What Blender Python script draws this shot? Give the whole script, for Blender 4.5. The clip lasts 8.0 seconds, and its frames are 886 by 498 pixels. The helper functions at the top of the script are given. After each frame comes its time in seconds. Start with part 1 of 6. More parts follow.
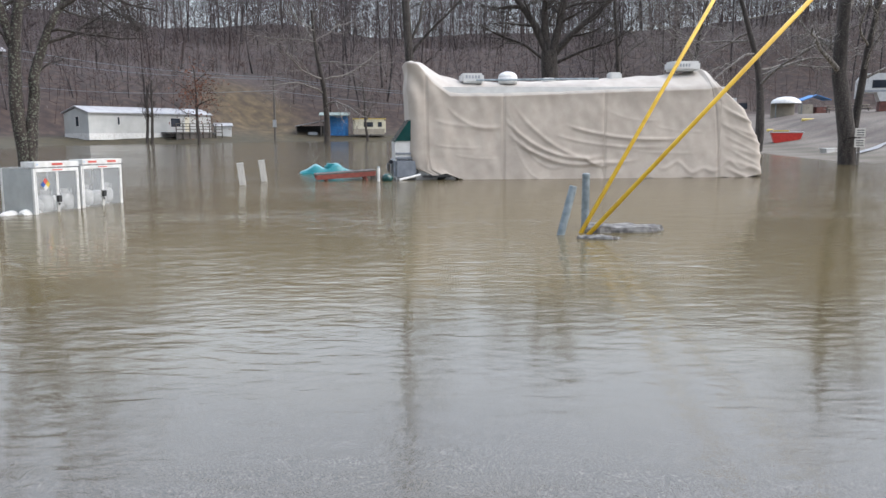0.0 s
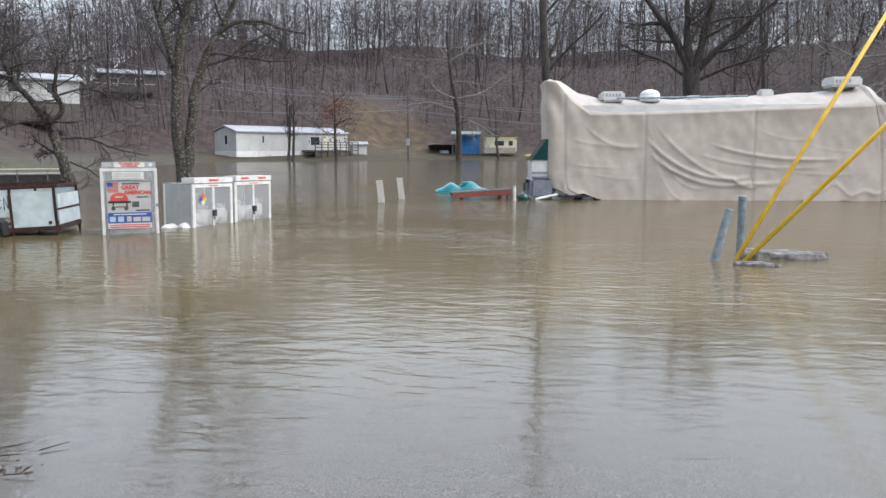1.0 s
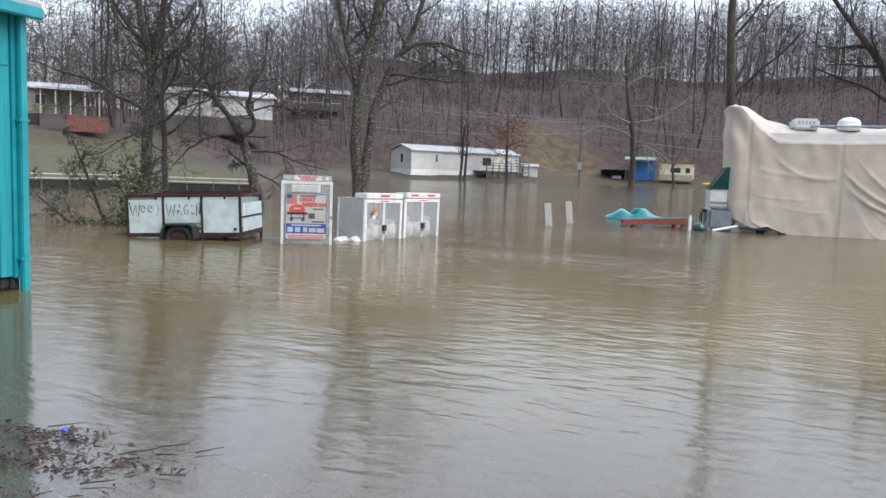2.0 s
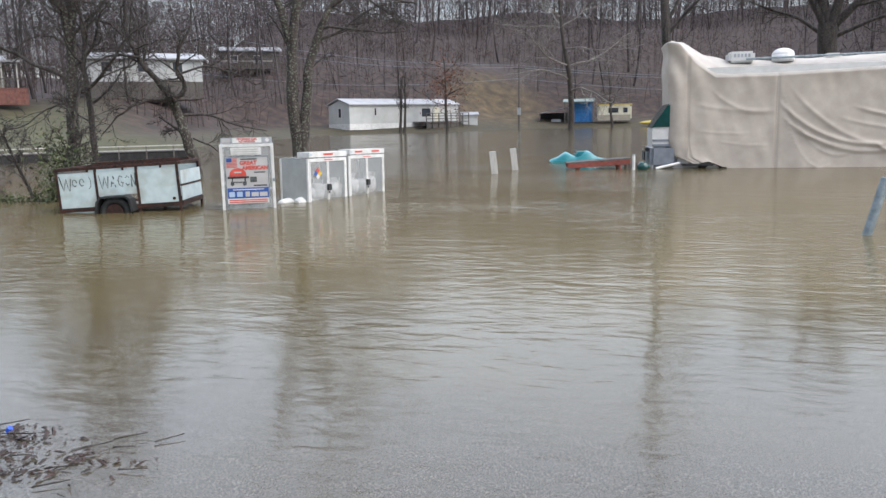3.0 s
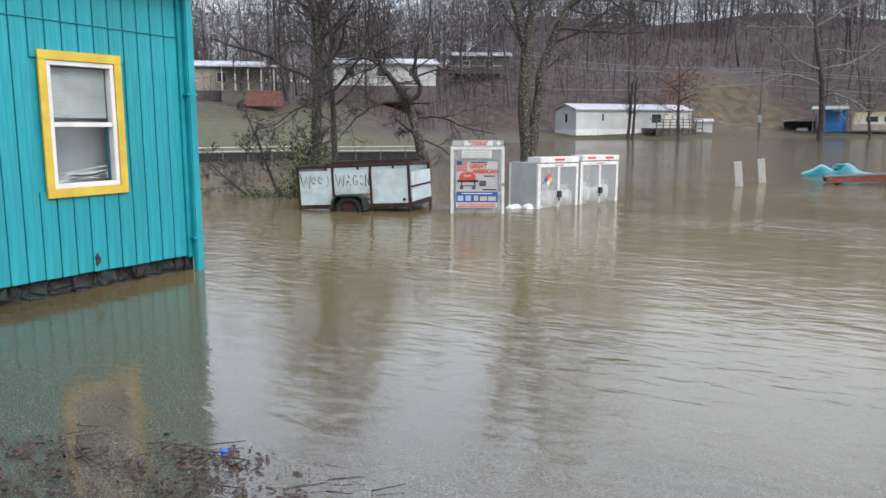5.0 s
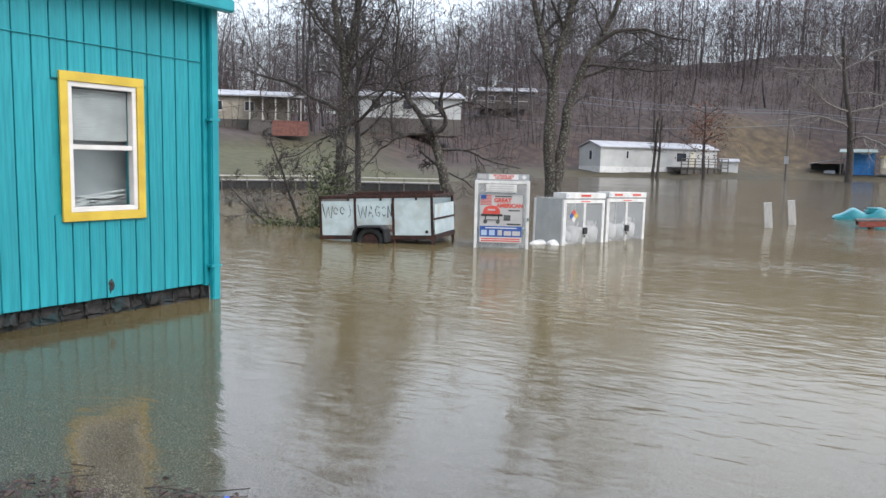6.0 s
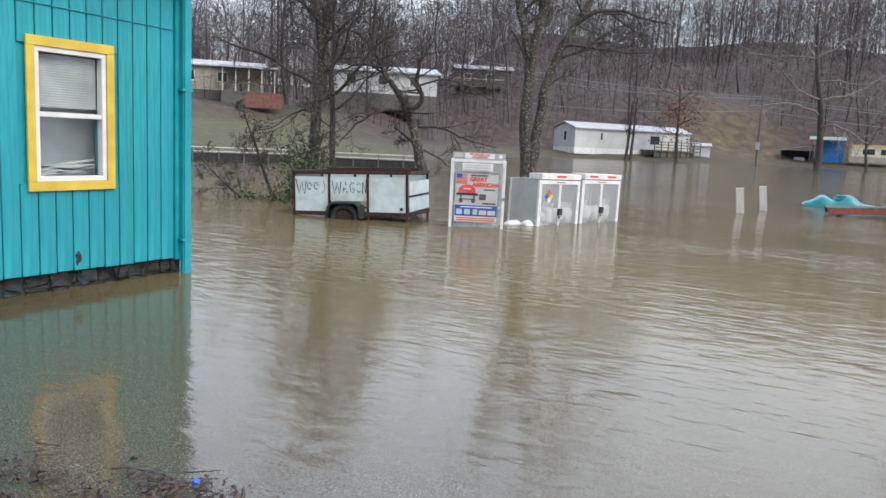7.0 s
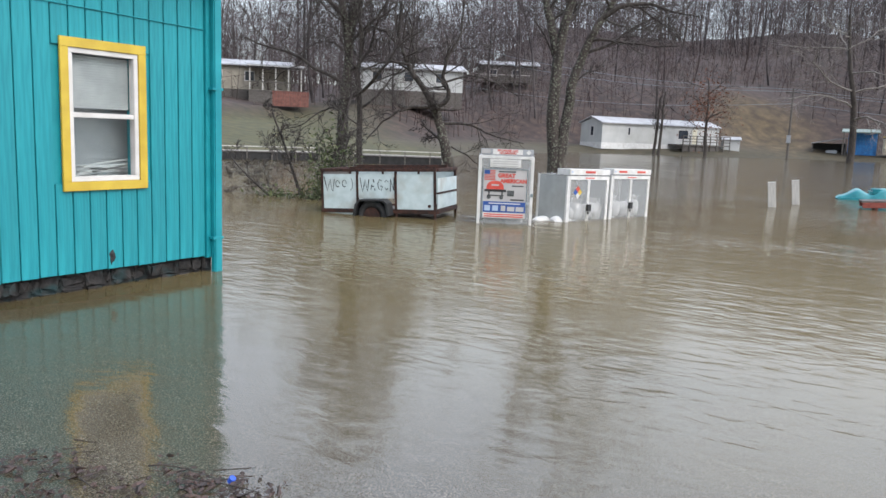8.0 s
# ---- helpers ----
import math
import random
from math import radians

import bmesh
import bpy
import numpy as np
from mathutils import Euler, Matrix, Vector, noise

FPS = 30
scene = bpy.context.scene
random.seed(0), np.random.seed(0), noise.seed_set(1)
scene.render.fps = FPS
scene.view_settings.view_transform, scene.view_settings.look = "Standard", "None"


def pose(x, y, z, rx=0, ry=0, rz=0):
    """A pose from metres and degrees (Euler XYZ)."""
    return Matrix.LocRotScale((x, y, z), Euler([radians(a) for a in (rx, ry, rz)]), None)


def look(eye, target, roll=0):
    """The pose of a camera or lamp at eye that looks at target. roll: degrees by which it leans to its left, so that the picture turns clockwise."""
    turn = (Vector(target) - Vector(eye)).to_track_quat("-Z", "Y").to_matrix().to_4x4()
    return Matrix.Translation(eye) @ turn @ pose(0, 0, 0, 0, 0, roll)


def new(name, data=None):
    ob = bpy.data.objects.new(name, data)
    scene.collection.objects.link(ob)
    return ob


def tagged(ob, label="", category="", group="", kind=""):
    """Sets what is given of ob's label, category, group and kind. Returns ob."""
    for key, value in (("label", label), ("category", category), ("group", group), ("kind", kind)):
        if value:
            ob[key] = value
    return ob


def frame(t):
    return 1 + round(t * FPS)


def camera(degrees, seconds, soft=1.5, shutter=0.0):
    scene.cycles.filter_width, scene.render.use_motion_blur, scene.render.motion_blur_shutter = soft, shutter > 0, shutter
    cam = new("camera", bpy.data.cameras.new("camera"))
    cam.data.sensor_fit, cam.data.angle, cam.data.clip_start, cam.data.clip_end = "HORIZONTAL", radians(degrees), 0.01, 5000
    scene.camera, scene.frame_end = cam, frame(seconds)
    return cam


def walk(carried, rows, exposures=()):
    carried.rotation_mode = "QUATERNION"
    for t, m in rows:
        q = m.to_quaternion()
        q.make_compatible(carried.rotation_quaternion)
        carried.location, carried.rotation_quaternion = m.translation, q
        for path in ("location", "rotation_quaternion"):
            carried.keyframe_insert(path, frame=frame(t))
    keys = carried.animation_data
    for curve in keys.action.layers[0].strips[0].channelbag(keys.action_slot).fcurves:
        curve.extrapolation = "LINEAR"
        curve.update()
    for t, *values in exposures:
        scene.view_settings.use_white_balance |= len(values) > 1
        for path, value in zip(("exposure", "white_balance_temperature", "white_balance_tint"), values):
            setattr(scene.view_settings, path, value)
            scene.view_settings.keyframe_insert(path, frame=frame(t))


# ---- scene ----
cam = camera(58.6, 8.0, soft=1.5)
PATH = [
    (0, (4.487, 1.003, 1.562), (4.578, 2.978, 1.264), -0.1),
    (0.5, (4.329, 1.093, 1.577), (4.22, 3.077, 1.346), -0.7),
    (1, (4.237, 1.187, 1.568), (4.009, 3.158, 1.316), 0.1),
    (1.5, (4.221, 1.285, 1.579), (3.696, 3.205, 1.386), 1.3),
    (2, (4.204, 1.432, 1.56), (3.567, 3.317, 1.355), 2.1),
    (2.2, (4.2, 1.519, 1.554), (3.596, 3.407, 1.282), 1.3),
    (3.3, (4.021, 1.688, 1.576), (3.528, 3.599, 1.252), -1.4),
    (3.5, (4.007, 1.831, 1.566), (3.386, 3.713, 1.295), -0.5),
    (4, (3.948, 2.031, 1.556), (3.119, 3.821, 1.224), 0.5),
    (4.5, (3.717, 2.136, 1.545), (2.771, 3.873, 1.248), 1.3),
    (5, (3.594, 2.262, 1.554), (2.59, 3.965, 1.249), -0.2),
    (5.2, (3.554, 2.332, 1.53), (2.486, 4.002, 1.265), 0.2),
    (6.3, (3.423, 2.508, 1.544), (2.392, 4.206, 1.315), 2.0),
    (6.5, (3.425, 2.522, 1.563), (2.45, 4.249, 1.306), 2.1),
    (7, (3.364, 2.53, 1.542), (2.374, 4.246, 1.265), 2.7),
    (7.5, (3.354, 2.524, 1.545), (2.353, 4.231, 1.257), 2.6),
    (8, (3.325, 2.533, 1.539), (2.279, 4.213, 1.251), 2.1),
]
walk(cam, [(t, look(eye, aim, roll)) for t, eye, aim, roll in PATH])

# ---- light ----
world = bpy.data.worlds.new("overcast_sky")
scene.world = world
world.use_nodes = True
wt = world.node_tree
sky = wt.nodes.new("ShaderNodeTexSky")
sky.sky_type = "NISHITA"
sky.sun_disc = False
sky.sun_elevation, sky.sun_rotation = radians(50), radians(105)
sky.air_density, sky.dust_density, sky.ozone_density = 1.0, 2.0, 1.5
grey = wt.nodes.new("ShaderNodeHueSaturation")
grey.inputs["Saturation"].default_value = 0.47
wt.links.new(sky.outputs[0], grey.inputs["Color"])
# an overcast sky is brighter overhead than at the horizon
up_way = wt.nodes.new("ShaderNodeSeparateXYZ")
wt.links.new(wt.nodes.new("ShaderNodeTexCoord").outputs["Generated"], up_way.inputs[0])
lift = wt.nodes.new("ShaderNodeMapRange")
lift.interpolation_type = "SMOOTHSTEP"
lift.inputs["From Min"].default_value, lift.inputs["From Max"].default_value = 0.05, 0.55
lift.inputs["To Min"].default_value, lift.inputs["To Max"].default_value = 0.6, 2.5
wt.links.new(up_way.outputs["Z"], lift.inputs["Value"])
cloud = wt.nodes.new("ShaderNodeVectorMath")
cloud.operation = "SCALE"
wt.links.new(grey.outputs[0], cloud.inputs[0])
wt.links.new(lift.outputs[0], cloud.inputs["Scale"])
# thinner, brighter cloud over the open valley
toward = wt.nodes.new("ShaderNodeVectorMath")
toward.operation = "DOT_PRODUCT"
toward.inputs[1].default_value = (-0.15, 0.84, 0.52)
wt.links.new(up_way.inputs[0].links[0].from_socket, toward.inputs[0])
glow = wt.nodes.new("ShaderNodeMapRange")
glow.interpolation_type = "SMOOTHSTEP"
glow.inputs["From Min"].default_value, glow.inputs["From Max"].default_value = 0.35, 1.0
glow.inputs["To Min"].default_value, glow.inputs["To Max"].default_value = 1.0, 2.2
wt.links.new(toward.outputs["Value"], glow.inputs["Value"])
thin = wt.nodes.new("ShaderNodeVectorMath")
thin.operation = "SCALE"
wt.links.new(cloud.outputs[0], thin.inputs[0])
wt.links.new(glow.outputs[0], thin.inputs["Scale"])
wt.links.new(thin.outputs[0], wt.nodes["Background"].inputs["Color"])
wt.nodes["Background"].inputs["Strength"].default_value = 0.15
sun_data = bpy.data.lights.new("sun", "SUN")
sun_data.energy, sun_data.angle, sun_data.color = 0.5, radians(30), (1.0, 0.98, 0.95)
sun = new("sun", sun_data)
sun.matrix_world = look((34, -9, 45), (0, 0, 0))
scene.view_settings.exposure = 0.4


# ---- materials ----
WET = 0.82  # rain-wet surfaces are darker than dry ones


def surface(name, dark, light, rough=0.7, scale=6.0, bump=0.2, metal=0.0, stain=None, stain_amount=0.35,
            stain_scale=0.9, spread=(0.35, 0.65), stretch=(1, 1, 1), random_value=0.0, place="Object", spec=0.5):
    """A painted or natural surface: grain between two colours, stains at a larger scale and a fine relief."""
    dark, light = tuple(c * WET for c in dark), tuple(c * WET for c in light)
    stain = tuple(c * WET for c in stain) if stain else None
    m = bpy.data.materials.new(name)
    m.use_nodes = True
    nt, p = m.node_tree, m.node_tree.nodes["Principled BSDF"]
    link = nt.links.new
    if place == "World":
        co = nt.nodes.new("ShaderNodeNewGeometry").outputs["Position"]
    else:
        co = nt.nodes.new("ShaderNodeTexCoord").outputs["Object"]
    mp = nt.nodes.new("ShaderNodeMapping")
    mp.inputs["Scale"].default_value = stretch
    link(co, mp.inputs["Vector"])
    fine = nt.nodes.new("ShaderNodeTexNoise")
    fine.inputs["Scale"].default_value, fine.inputs["Detail"].default_value = scale, 5
    link(mp.outputs[0], fine.inputs["Vector"])
    ramp = nt.nodes.new("ShaderNodeValToRGB")
    ramp.color_ramp.elements[0].position, ramp.color_ramp.elements[1].position = spread
    ramp.color_ramp.elements[0].color, ramp.color_ramp.elements[1].color = (*dark, 1), (*light, 1)
    link(fine.outputs["Fac"], ramp.inputs["Fac"])
    colour = ramp.outputs["Color"]
    if stain:
        big = nt.nodes.new("ShaderNodeTexNoise")
        big.inputs["Scale"].default_value, big.inputs["Detail"].default_value = stain_scale, 4
        link(mp.outputs[0], big.inputs["Vector"])
        r2 = nt.nodes.new("ShaderNodeMapRange")
        r2.inputs["From Min"].default_value, r2.inputs["From Max"].default_value = 0.5, 0.72
        r2.inputs["To Max"].default_value = stain_amount
        link(big.outputs["Fac"], r2.inputs["Value"])
        mix = nt.nodes.new("ShaderNodeMixRGB")
        mix.inputs["Color2"].default_value = (*stain, 1)
        link(r2.outputs[0], mix.inputs["Fac"])
        link(colour, mix.inputs["Color1"])
        colour = mix.outputs["Color"]
    if random_value:
        info = nt.nodes.new("ShaderNodeObjectInfo")
        rr = nt.nodes.new("ShaderNodeMapRange")
        rr.inputs["To Min"].default_value, rr.inputs["To Max"].default_value = 1 - random_value, 1 + random_value
        link(info.outputs["Random"], rr.inputs["Value"])
        hsv = nt.nodes.new("ShaderNodeHueSaturation")
        link(rr.outputs[0], hsv.inputs["Value"])
        link(colour, hsv.inputs["Color"])
        colour = hsv.outputs["Color"]
    link(colour, p.inputs["Base Color"])
    p.inputs["Roughness"].default_value, p.inputs["Metallic"].default_value = rough, metal
    p.inputs["Specular IOR Level"].default_value = spec
    if bump:
        b = nt.nodes.new("ShaderNodeBump")
        b.inputs["Strength"].default_value, b.inputs["Distance"].default_value = bump, 0.02
        link(fine.outputs["Fac"], b.inputs["Height"])
        link(b.outputs[0], p.inputs["Normal"])
    return m


def make_water():
    """Muddy flood water: clear where it is a hand deep, opaque brown where it is deeper, with wind ripples."""
    m = bpy.data.materials.new("flood_water")
    m.use_nodes = True
    nt = m.node_tree
    nt.nodes.remove(nt.nodes["Principled BSDF"])
    link, add = nt.links.new, nt.nodes.new
    out = nt.nodes["Material Output"]
    pos = add("ShaderNodeNewGeometry").outputs["Position"]
    xyz = add("ShaderNodeSeparateXYZ")
    link(pos, xyz.inputs[0])

    def noise_at(scale, stretch, detail=2.0, turn=0.0, distort=0.0):
        mp = add("ShaderNodeMapping")
        mp.inputs["Scale"].default_value = stretch
        mp.inputs["Rotation"].default_value = (0, 0, radians(turn))
        link(pos, mp.inputs["Vector"])
        n = add("ShaderNodeTexNoise")
        n.inputs["Scale"].default_value, n.inputs["Detail"].default_value = scale, detail
        n.inputs["Distortion"].default_value = distort
        link(mp.outputs[0], n.inputs["Vector"])
        return n.outputs["Fac"]

    def math_node(op, a, b):
        n = add("ShaderNodeMath")
        n.operation = op
        for i, v in enumerate((a, b)):
            if isinstance(v, (int, float)):
                n.inputs[i].default_value = v
            else:
                link(v, n.inputs[i])
        return n.outputs[0]

    # depth of the water over the sloping asphalt, and how murky that makes it
    murk = add("ShaderNodeMapRange")
    murk.interpolation_type = "SMOOTHSTEP"
    murk.inputs["From Min"].default_value, murk.inputs["From Max"].default_value = 2.6, 10.5
    murk.inputs["To Min"].default_value, murk.inputs["To Max"].default_value = 0.1, 1.0
    wobble = math_node("MULTIPLY_ADD", noise_at(0.5, (1, 1, 1), 3), 3.0)
    wobble.node.inputs[2].default_value = -1.5
    link(math_node("ADD", xyz.outputs["Y"], wobble), murk.inputs["Value"])
    body_mix = add("ShaderNodeMixRGB")
    body_mix.inputs["Color1"].default_value = (0.102, 0.082, 0.04, 1)
    body_mix.inputs["Color2"].default_value = (0.148, 0.113, 0.053, 1)
    link(noise_at(0.12, (1, 1, 1), 3), body_mix.inputs["Fac"])
    mud = add("ShaderNodeBsdfDiffuse")
    link(body_mix.outputs[0], mud.inputs["Color"])
    clear = add("ShaderNodeBsdfTransparent")
    clear.inputs["Color"].default_value = (0.93, 0.9, 0.84, 1)
    body = add("ShaderNodeMixShader")
    link(murk.outputs[0], body.inputs["Fac"])
    link(clear.outputs[0], body.inputs[1])
    link(mud.outputs[0], body.inputs[2])
    # ripples: long wind wavelets, finer chop, patches of calm
    h = math_node("MULTIPLY", noise_at(2.1, (0.62, 1.3, 1), 2, 26, 0.8), 0.6)
    h = math_node("ADD", h, math_node("MULTIPLY", noise_at(5.5, (0.6, 1.4, 1), 2, 12, 0.6), 0.4))
    h = math_node("ADD", h, math_node("MULTIPLY", noise_at(16, (0.7, 1.2, 1), 1, 8), 0.035))
    patch = add("ShaderNodeMapRange")
    patch.inputs["From Min"].default_value, patch.inputs["From Max"].default_value = 0.35, 0.65
    patch.inputs["To Min"].default_value, patch.inputs["To Max"].default_value = 0.2, 1.0
    link(noise_at(0.16, (1, 1.6, 1), 2, 15), patch.inputs["Value"])
    near = add("ShaderNodeMapRange")
    near.inputs["From Min"].default_value, near.inputs["From Max"].default_value = 4.5, 18.0
    near.inputs["To Min"].default_value, near.inputs["To Max"].default_value = 0.4, 1.0
    link(xyz.outputs["Y"], near.inputs["Value"])
    bump = add("ShaderNodeBump")
    bump.inputs["Distance"].default_value = 0.05
    link(math_node("MULTIPLY", math_node("MULTIPLY", patch.outputs[0], near.outputs[0]), 0.75), bump.inputs["Strength"])
    link(h, bump.inputs["Height"])
    gloss = add("ShaderNodeBsdfGlossy")
    gloss.inputs["Roughness"].default_value = 0.11
    link(bump.outputs[0], gloss.inputs["Normal"])
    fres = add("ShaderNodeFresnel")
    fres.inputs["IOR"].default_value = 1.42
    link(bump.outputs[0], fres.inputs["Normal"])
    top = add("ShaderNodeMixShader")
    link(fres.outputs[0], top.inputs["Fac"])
    link(body.outputs[0], top.inputs[1])
    link(gloss.outputs[0], top.inputs[2])
    link(top.outputs[0], out.inputs["Surface"])
    return m


def make_ground():
    """Asphalt where the camera stands, then grass by the shore and leaf litter up the slopes."""
    m = surface("asphalt_grass_and_leaf_litter", (0.05, 0.042, 0.036), (0.16, 0.14, 0.13), 0.9, 1.6, 0.6, place="World")
    nt = m.node_tree
    link, add = nt.links.new, nt.nodes.new
    p = nt.nodes["Principled BSDF"]
    pos = add("ShaderNodeNewGeometry").outputs["Position"]

    def noise_at(scale, detail=4.0):
        n = add("ShaderNodeTexNoise")
        n.inputs["Scale"].default_value, n.inputs["Detail"].default_value = scale, detail
        link(pos, n.inputs["Vector"])
        return n.outputs["Fac"]

    def ramp(fac, *stops):
        r = add("ShaderNodeValToRGB")
        while len(r.color_ramp.elements) < len(stops):
            r.color_ramp.elements.new(0.5)
        for e, (at, c) in zip(r.color_ramp.elements, stops):
            e.position, e.color = at, (*c, 1)
        link(fac, r.inputs["Fac"])
        return r.outputs["Color"]

    def mixed(fac, a, b):
        n = add("ShaderNodeMixRGB")
        link(fac, n.inputs["Fac"])
        link(a, n.inputs["Color1"])
        link(b, n.inputs["Color2"])
        return n.outputs["Color"]

    attr = add("ShaderNodeVertexColor")
    attr.layer_name = "cover"
    parts = add("ShaderNodeSeparateColor")
    link(attr.outputs["Color"], parts.inputs[0])
    litter = ramp(noise_at(0.9), (0.3, (0.016, 0.011, 0.009)), (0.5, (0.034, 0.021, 0.017)), (0.72, (0.064, 0.042, 0.032)))
    grass = ramp(noise_at(1.4), (0.3, (0.026, 0.027, 0.007)), (0.55, (0.05, 0.048, 0.013)), (0.75, (0.085, 0.06, 0.023)))
    gravel = ramp(noise_at(9.0), (0.3, (0.085, 0.071, 0.055)), (0.7, (0.22, 0.193, 0.162)))
    asphalt = ramp(noise_at(125.0, 2), (0.32, (0.025, 0.025, 0.024)), (0.52, (0.075, 0.074, 0.071)), (0.66, (0.36, 0.352, 0.336)))
    straw = ramp(noise_at(0.7), (0.3, (0.035, 0.025, 0.013)), (0.55, (0.075, 0.054, 0.026)), (0.75, (0.14, 0.105, 0.055)))
    c = mixed(parts.outputs[0], litter, grass)
    c = mixed(attr.outputs["Alpha"], c, straw)
    c = mixed(parts.outputs[1], c, gravel)
    c = mixed(parts.outputs[2], c, asphalt)
    link(c, p.inputs["Base Color"])
    return m


def make_bark(name, dark, light, lichen, amount=0.6):
    m = surface(name, dark, light, 0.9, 9.0, 0.9, stretch=(1, 1, 0.22))
    nt = m.node_tree
    link, add = nt.links.new, nt.nodes.new
    p = nt.nodes["Principled BSDF"]
    old = p.inputs["Base Color"].links[0].from_socket
    n = add("ShaderNodeTexNoise")
    n.inputs["Scale"].default_value, n.inputs["Detail"].default_value = 17.0, 6
    link(add("ShaderNodeTexCoord").outputs["Object"], n.inputs["Vector"])
    r = add("ShaderNodeMapRange")
    r.inputs["From Min"].default_value, r.inputs["From Max"].default_value = 0.55, 0.59
    r.inputs["To Max"].default_value = amount
    link(n.outputs["Fac"], r.inputs["Value"])
    mix = add("ShaderNodeMixRGB")
    mix.inputs["Color2"].default_value = (*lichen, 1)
    link(r.outputs[0], mix.inputs["Fac"])
    link(old, mix.inputs["Color1"])
    link(mix.outputs[0], p.inputs["Base Color"])
    return m


def make_glass(name, tint=(0.9, 0.95, 0.95)):
    m = bpy.data.materials.new(name)
    m.use_nodes = True
    p = m.node_tree.nodes["Principled BSDF"]
    p.inputs["Base Color"].default_value = (*tint, 1)
    p.inputs["Roughness"].default_value = 0.03
    p.inputs["Transmission Weight"].default_value = 1.0
    p.inputs["IOR"].default_value = 1.3
    return m


def make_mesh_panel(name, colour, hole):
    """Expanded metal, too fine to tell its wires apart: part of the light passes through its holes."""
    m = surface(name, tuple(c * 0.85 for c in colour), colour, 0.45, 5, 0.1, 0.2)
    nt = m.node_tree
    p = nt.nodes["Principled BSDF"]
    t = nt.nodes.new("ShaderNodeBsdfTransparent")
    mix = nt.nodes.new("ShaderNodeMixShader")
    mix.inputs[0].default_value = hole
    nt.links.new(p.outputs[0], mix.inputs[1])
    nt.links.new(t.outputs[0], mix.inputs[2])
    nt.links.new(mix.outputs[0], nt.nodes["Material Output"].inputs["Surface"])
    return m


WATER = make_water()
GROUND = make_ground()
BARK = make_bark("lichened_bark", (0.024, 0.018, 0.015), (0.06, 0.048, 0.04), (0.2, 0.22, 0.17), 0.48)
BARK_DARK = make_bark("dark_wet_bark", (0.02, 0.016, 0.014), (0.06, 0.048, 0.042), (0.15, 0.155, 0.13), 0.22)
BARK_PALE = make_bark("pale_sycamore_bark", (0.08, 0.068, 0.06), (0.19, 0.172, 0.155), (0.42, 0.4, 0.37), 0.7)
BARK_FAR = surface("grey_woodland_bark", (0.022, 0.018, 0.018), (0.1, 0.084, 0.084), 0.95, 0.35, 0, place="World",
                   stain=(0.09, 0.055, 0.045), stain_amount=0.5, stain_scale=0.05)
TWIG = surface("grey_twigs", (0.055, 0.045, 0.047), (0.14, 0.117, 0.123), 0.95, 0.15, 0, place="World")
BRUSH = surface("reddish_bare_brush", (0.03, 0.018, 0.016), (0.08, 0.047, 0.04), 0.95, 0.2, 0, place="World")
RED_LEAF = surface("dry_russet_leaves", (0.09, 0.035, 0.022), (0.2, 0.08, 0.045), 0.9, 2, 0)
EVERGREEN = surface("dull_cedar_foliage", (0.03, 0.045, 0.015), (0.09, 0.11, 0.04), 0.8, 3, 0)
TEAL = surface("weathered_turquoise_paint", (0.0, 0.225, 0.265), (0.01, 0.3, 0.34), 0.6, 5, 0.25, stain=(0.0, 0.17, 0.2),
               stain_amount=0.5, stain_scale=1.3, stretch=(6, 6, 0.5), random_value=0.06)
TEAL_TRIM = surface("turquoise_trim_paint", (0.0, 0.23, 0.275), (0.01, 0.3, 0.345), 0.5, 4, 0.1, stain=(0.0, 0.2, 0.22))
YELLOW = surface("yellow_trim_paint", (0.52, 0.36, 0.035), (0.64, 0.46, 0.05), 0.5, 5, 0.15, stain=(0.45, 0.32, 0.06))
VINYL = surface("white_vinyl", (0.62, 0.6, 0.57), (0.74, 0.72, 0.69), 0.4, 5, 0.05, stain=(0.5, 0.47, 0.42))
STONE = surface("rough_dark_foundation_stone", (0.006, 0.006, 0.006), (0.035, 0.031, 0.028), 0.9, 14, 1.0, stain=(0.0, 0.1, 0.11),
                stain_amount=0.3, stain_scale=6)
DARK = surface("dark_hollow", (0.008, 0.008, 0.008), (0.02, 0.02, 0.02), 0.8, 5, 0.1)
BLIND = surface("grey_white_blind", (0.36, 0.37, 0.36), (0.5, 0.5, 0.49), 0.6, 4, 0.1)
# even grey that stands in for what the lower pane reflects
PANE_GREY = surface("painted_pane_reflection", (0.3, 0.31, 0.32), (0.38, 0.39, 0.4), 0.8, 3, 0.1)
GLASS = make_glass("window_glass")
WHITE = surface("scuffed_white_paint", (0.6, 0.6, 0.58), (0.76, 0.76, 0.74), 0.45, 7, 0.08, stain=(0.42, 0.4, 0.34), stain_amount=0.45, stain_scale=2.5)
SHEET = surface("pale_painted_sheet_metal", (0.48, 0.57, 0.57), (0.58, 0.67, 0.67), 0.5, 6, 0.08, stain=(0.28, 0.2, 0.12), stain_amount=0.5, stain_scale=2.2)
RUST = surface("rusty_angle_iron", (0.016, 0.009, 0.007), (0.075, 0.028, 0.018), 0.85, 14, 0.6, metal=0.2, stain=(0.02, 0.016, 0.014), stain_scale=4)
RUBBER = surface("worn_black_rubber", (0.012, 0.012, 0.012), (0.035, 0.034, 0.033), 0.8, 12, 0.3)
GREYBOX = surface("grey_galvanised_panel", (0.3, 0.32, 0.34), (0.4, 0.42, 0.44), 0.5, 3, 0.1, metal=0.2, stain=(0.22, 0.23, 0.23))
CAGE_MESH = make_mesh_panel("pale_expanded_metal", (0.6, 0.62, 0.62), 0.76)
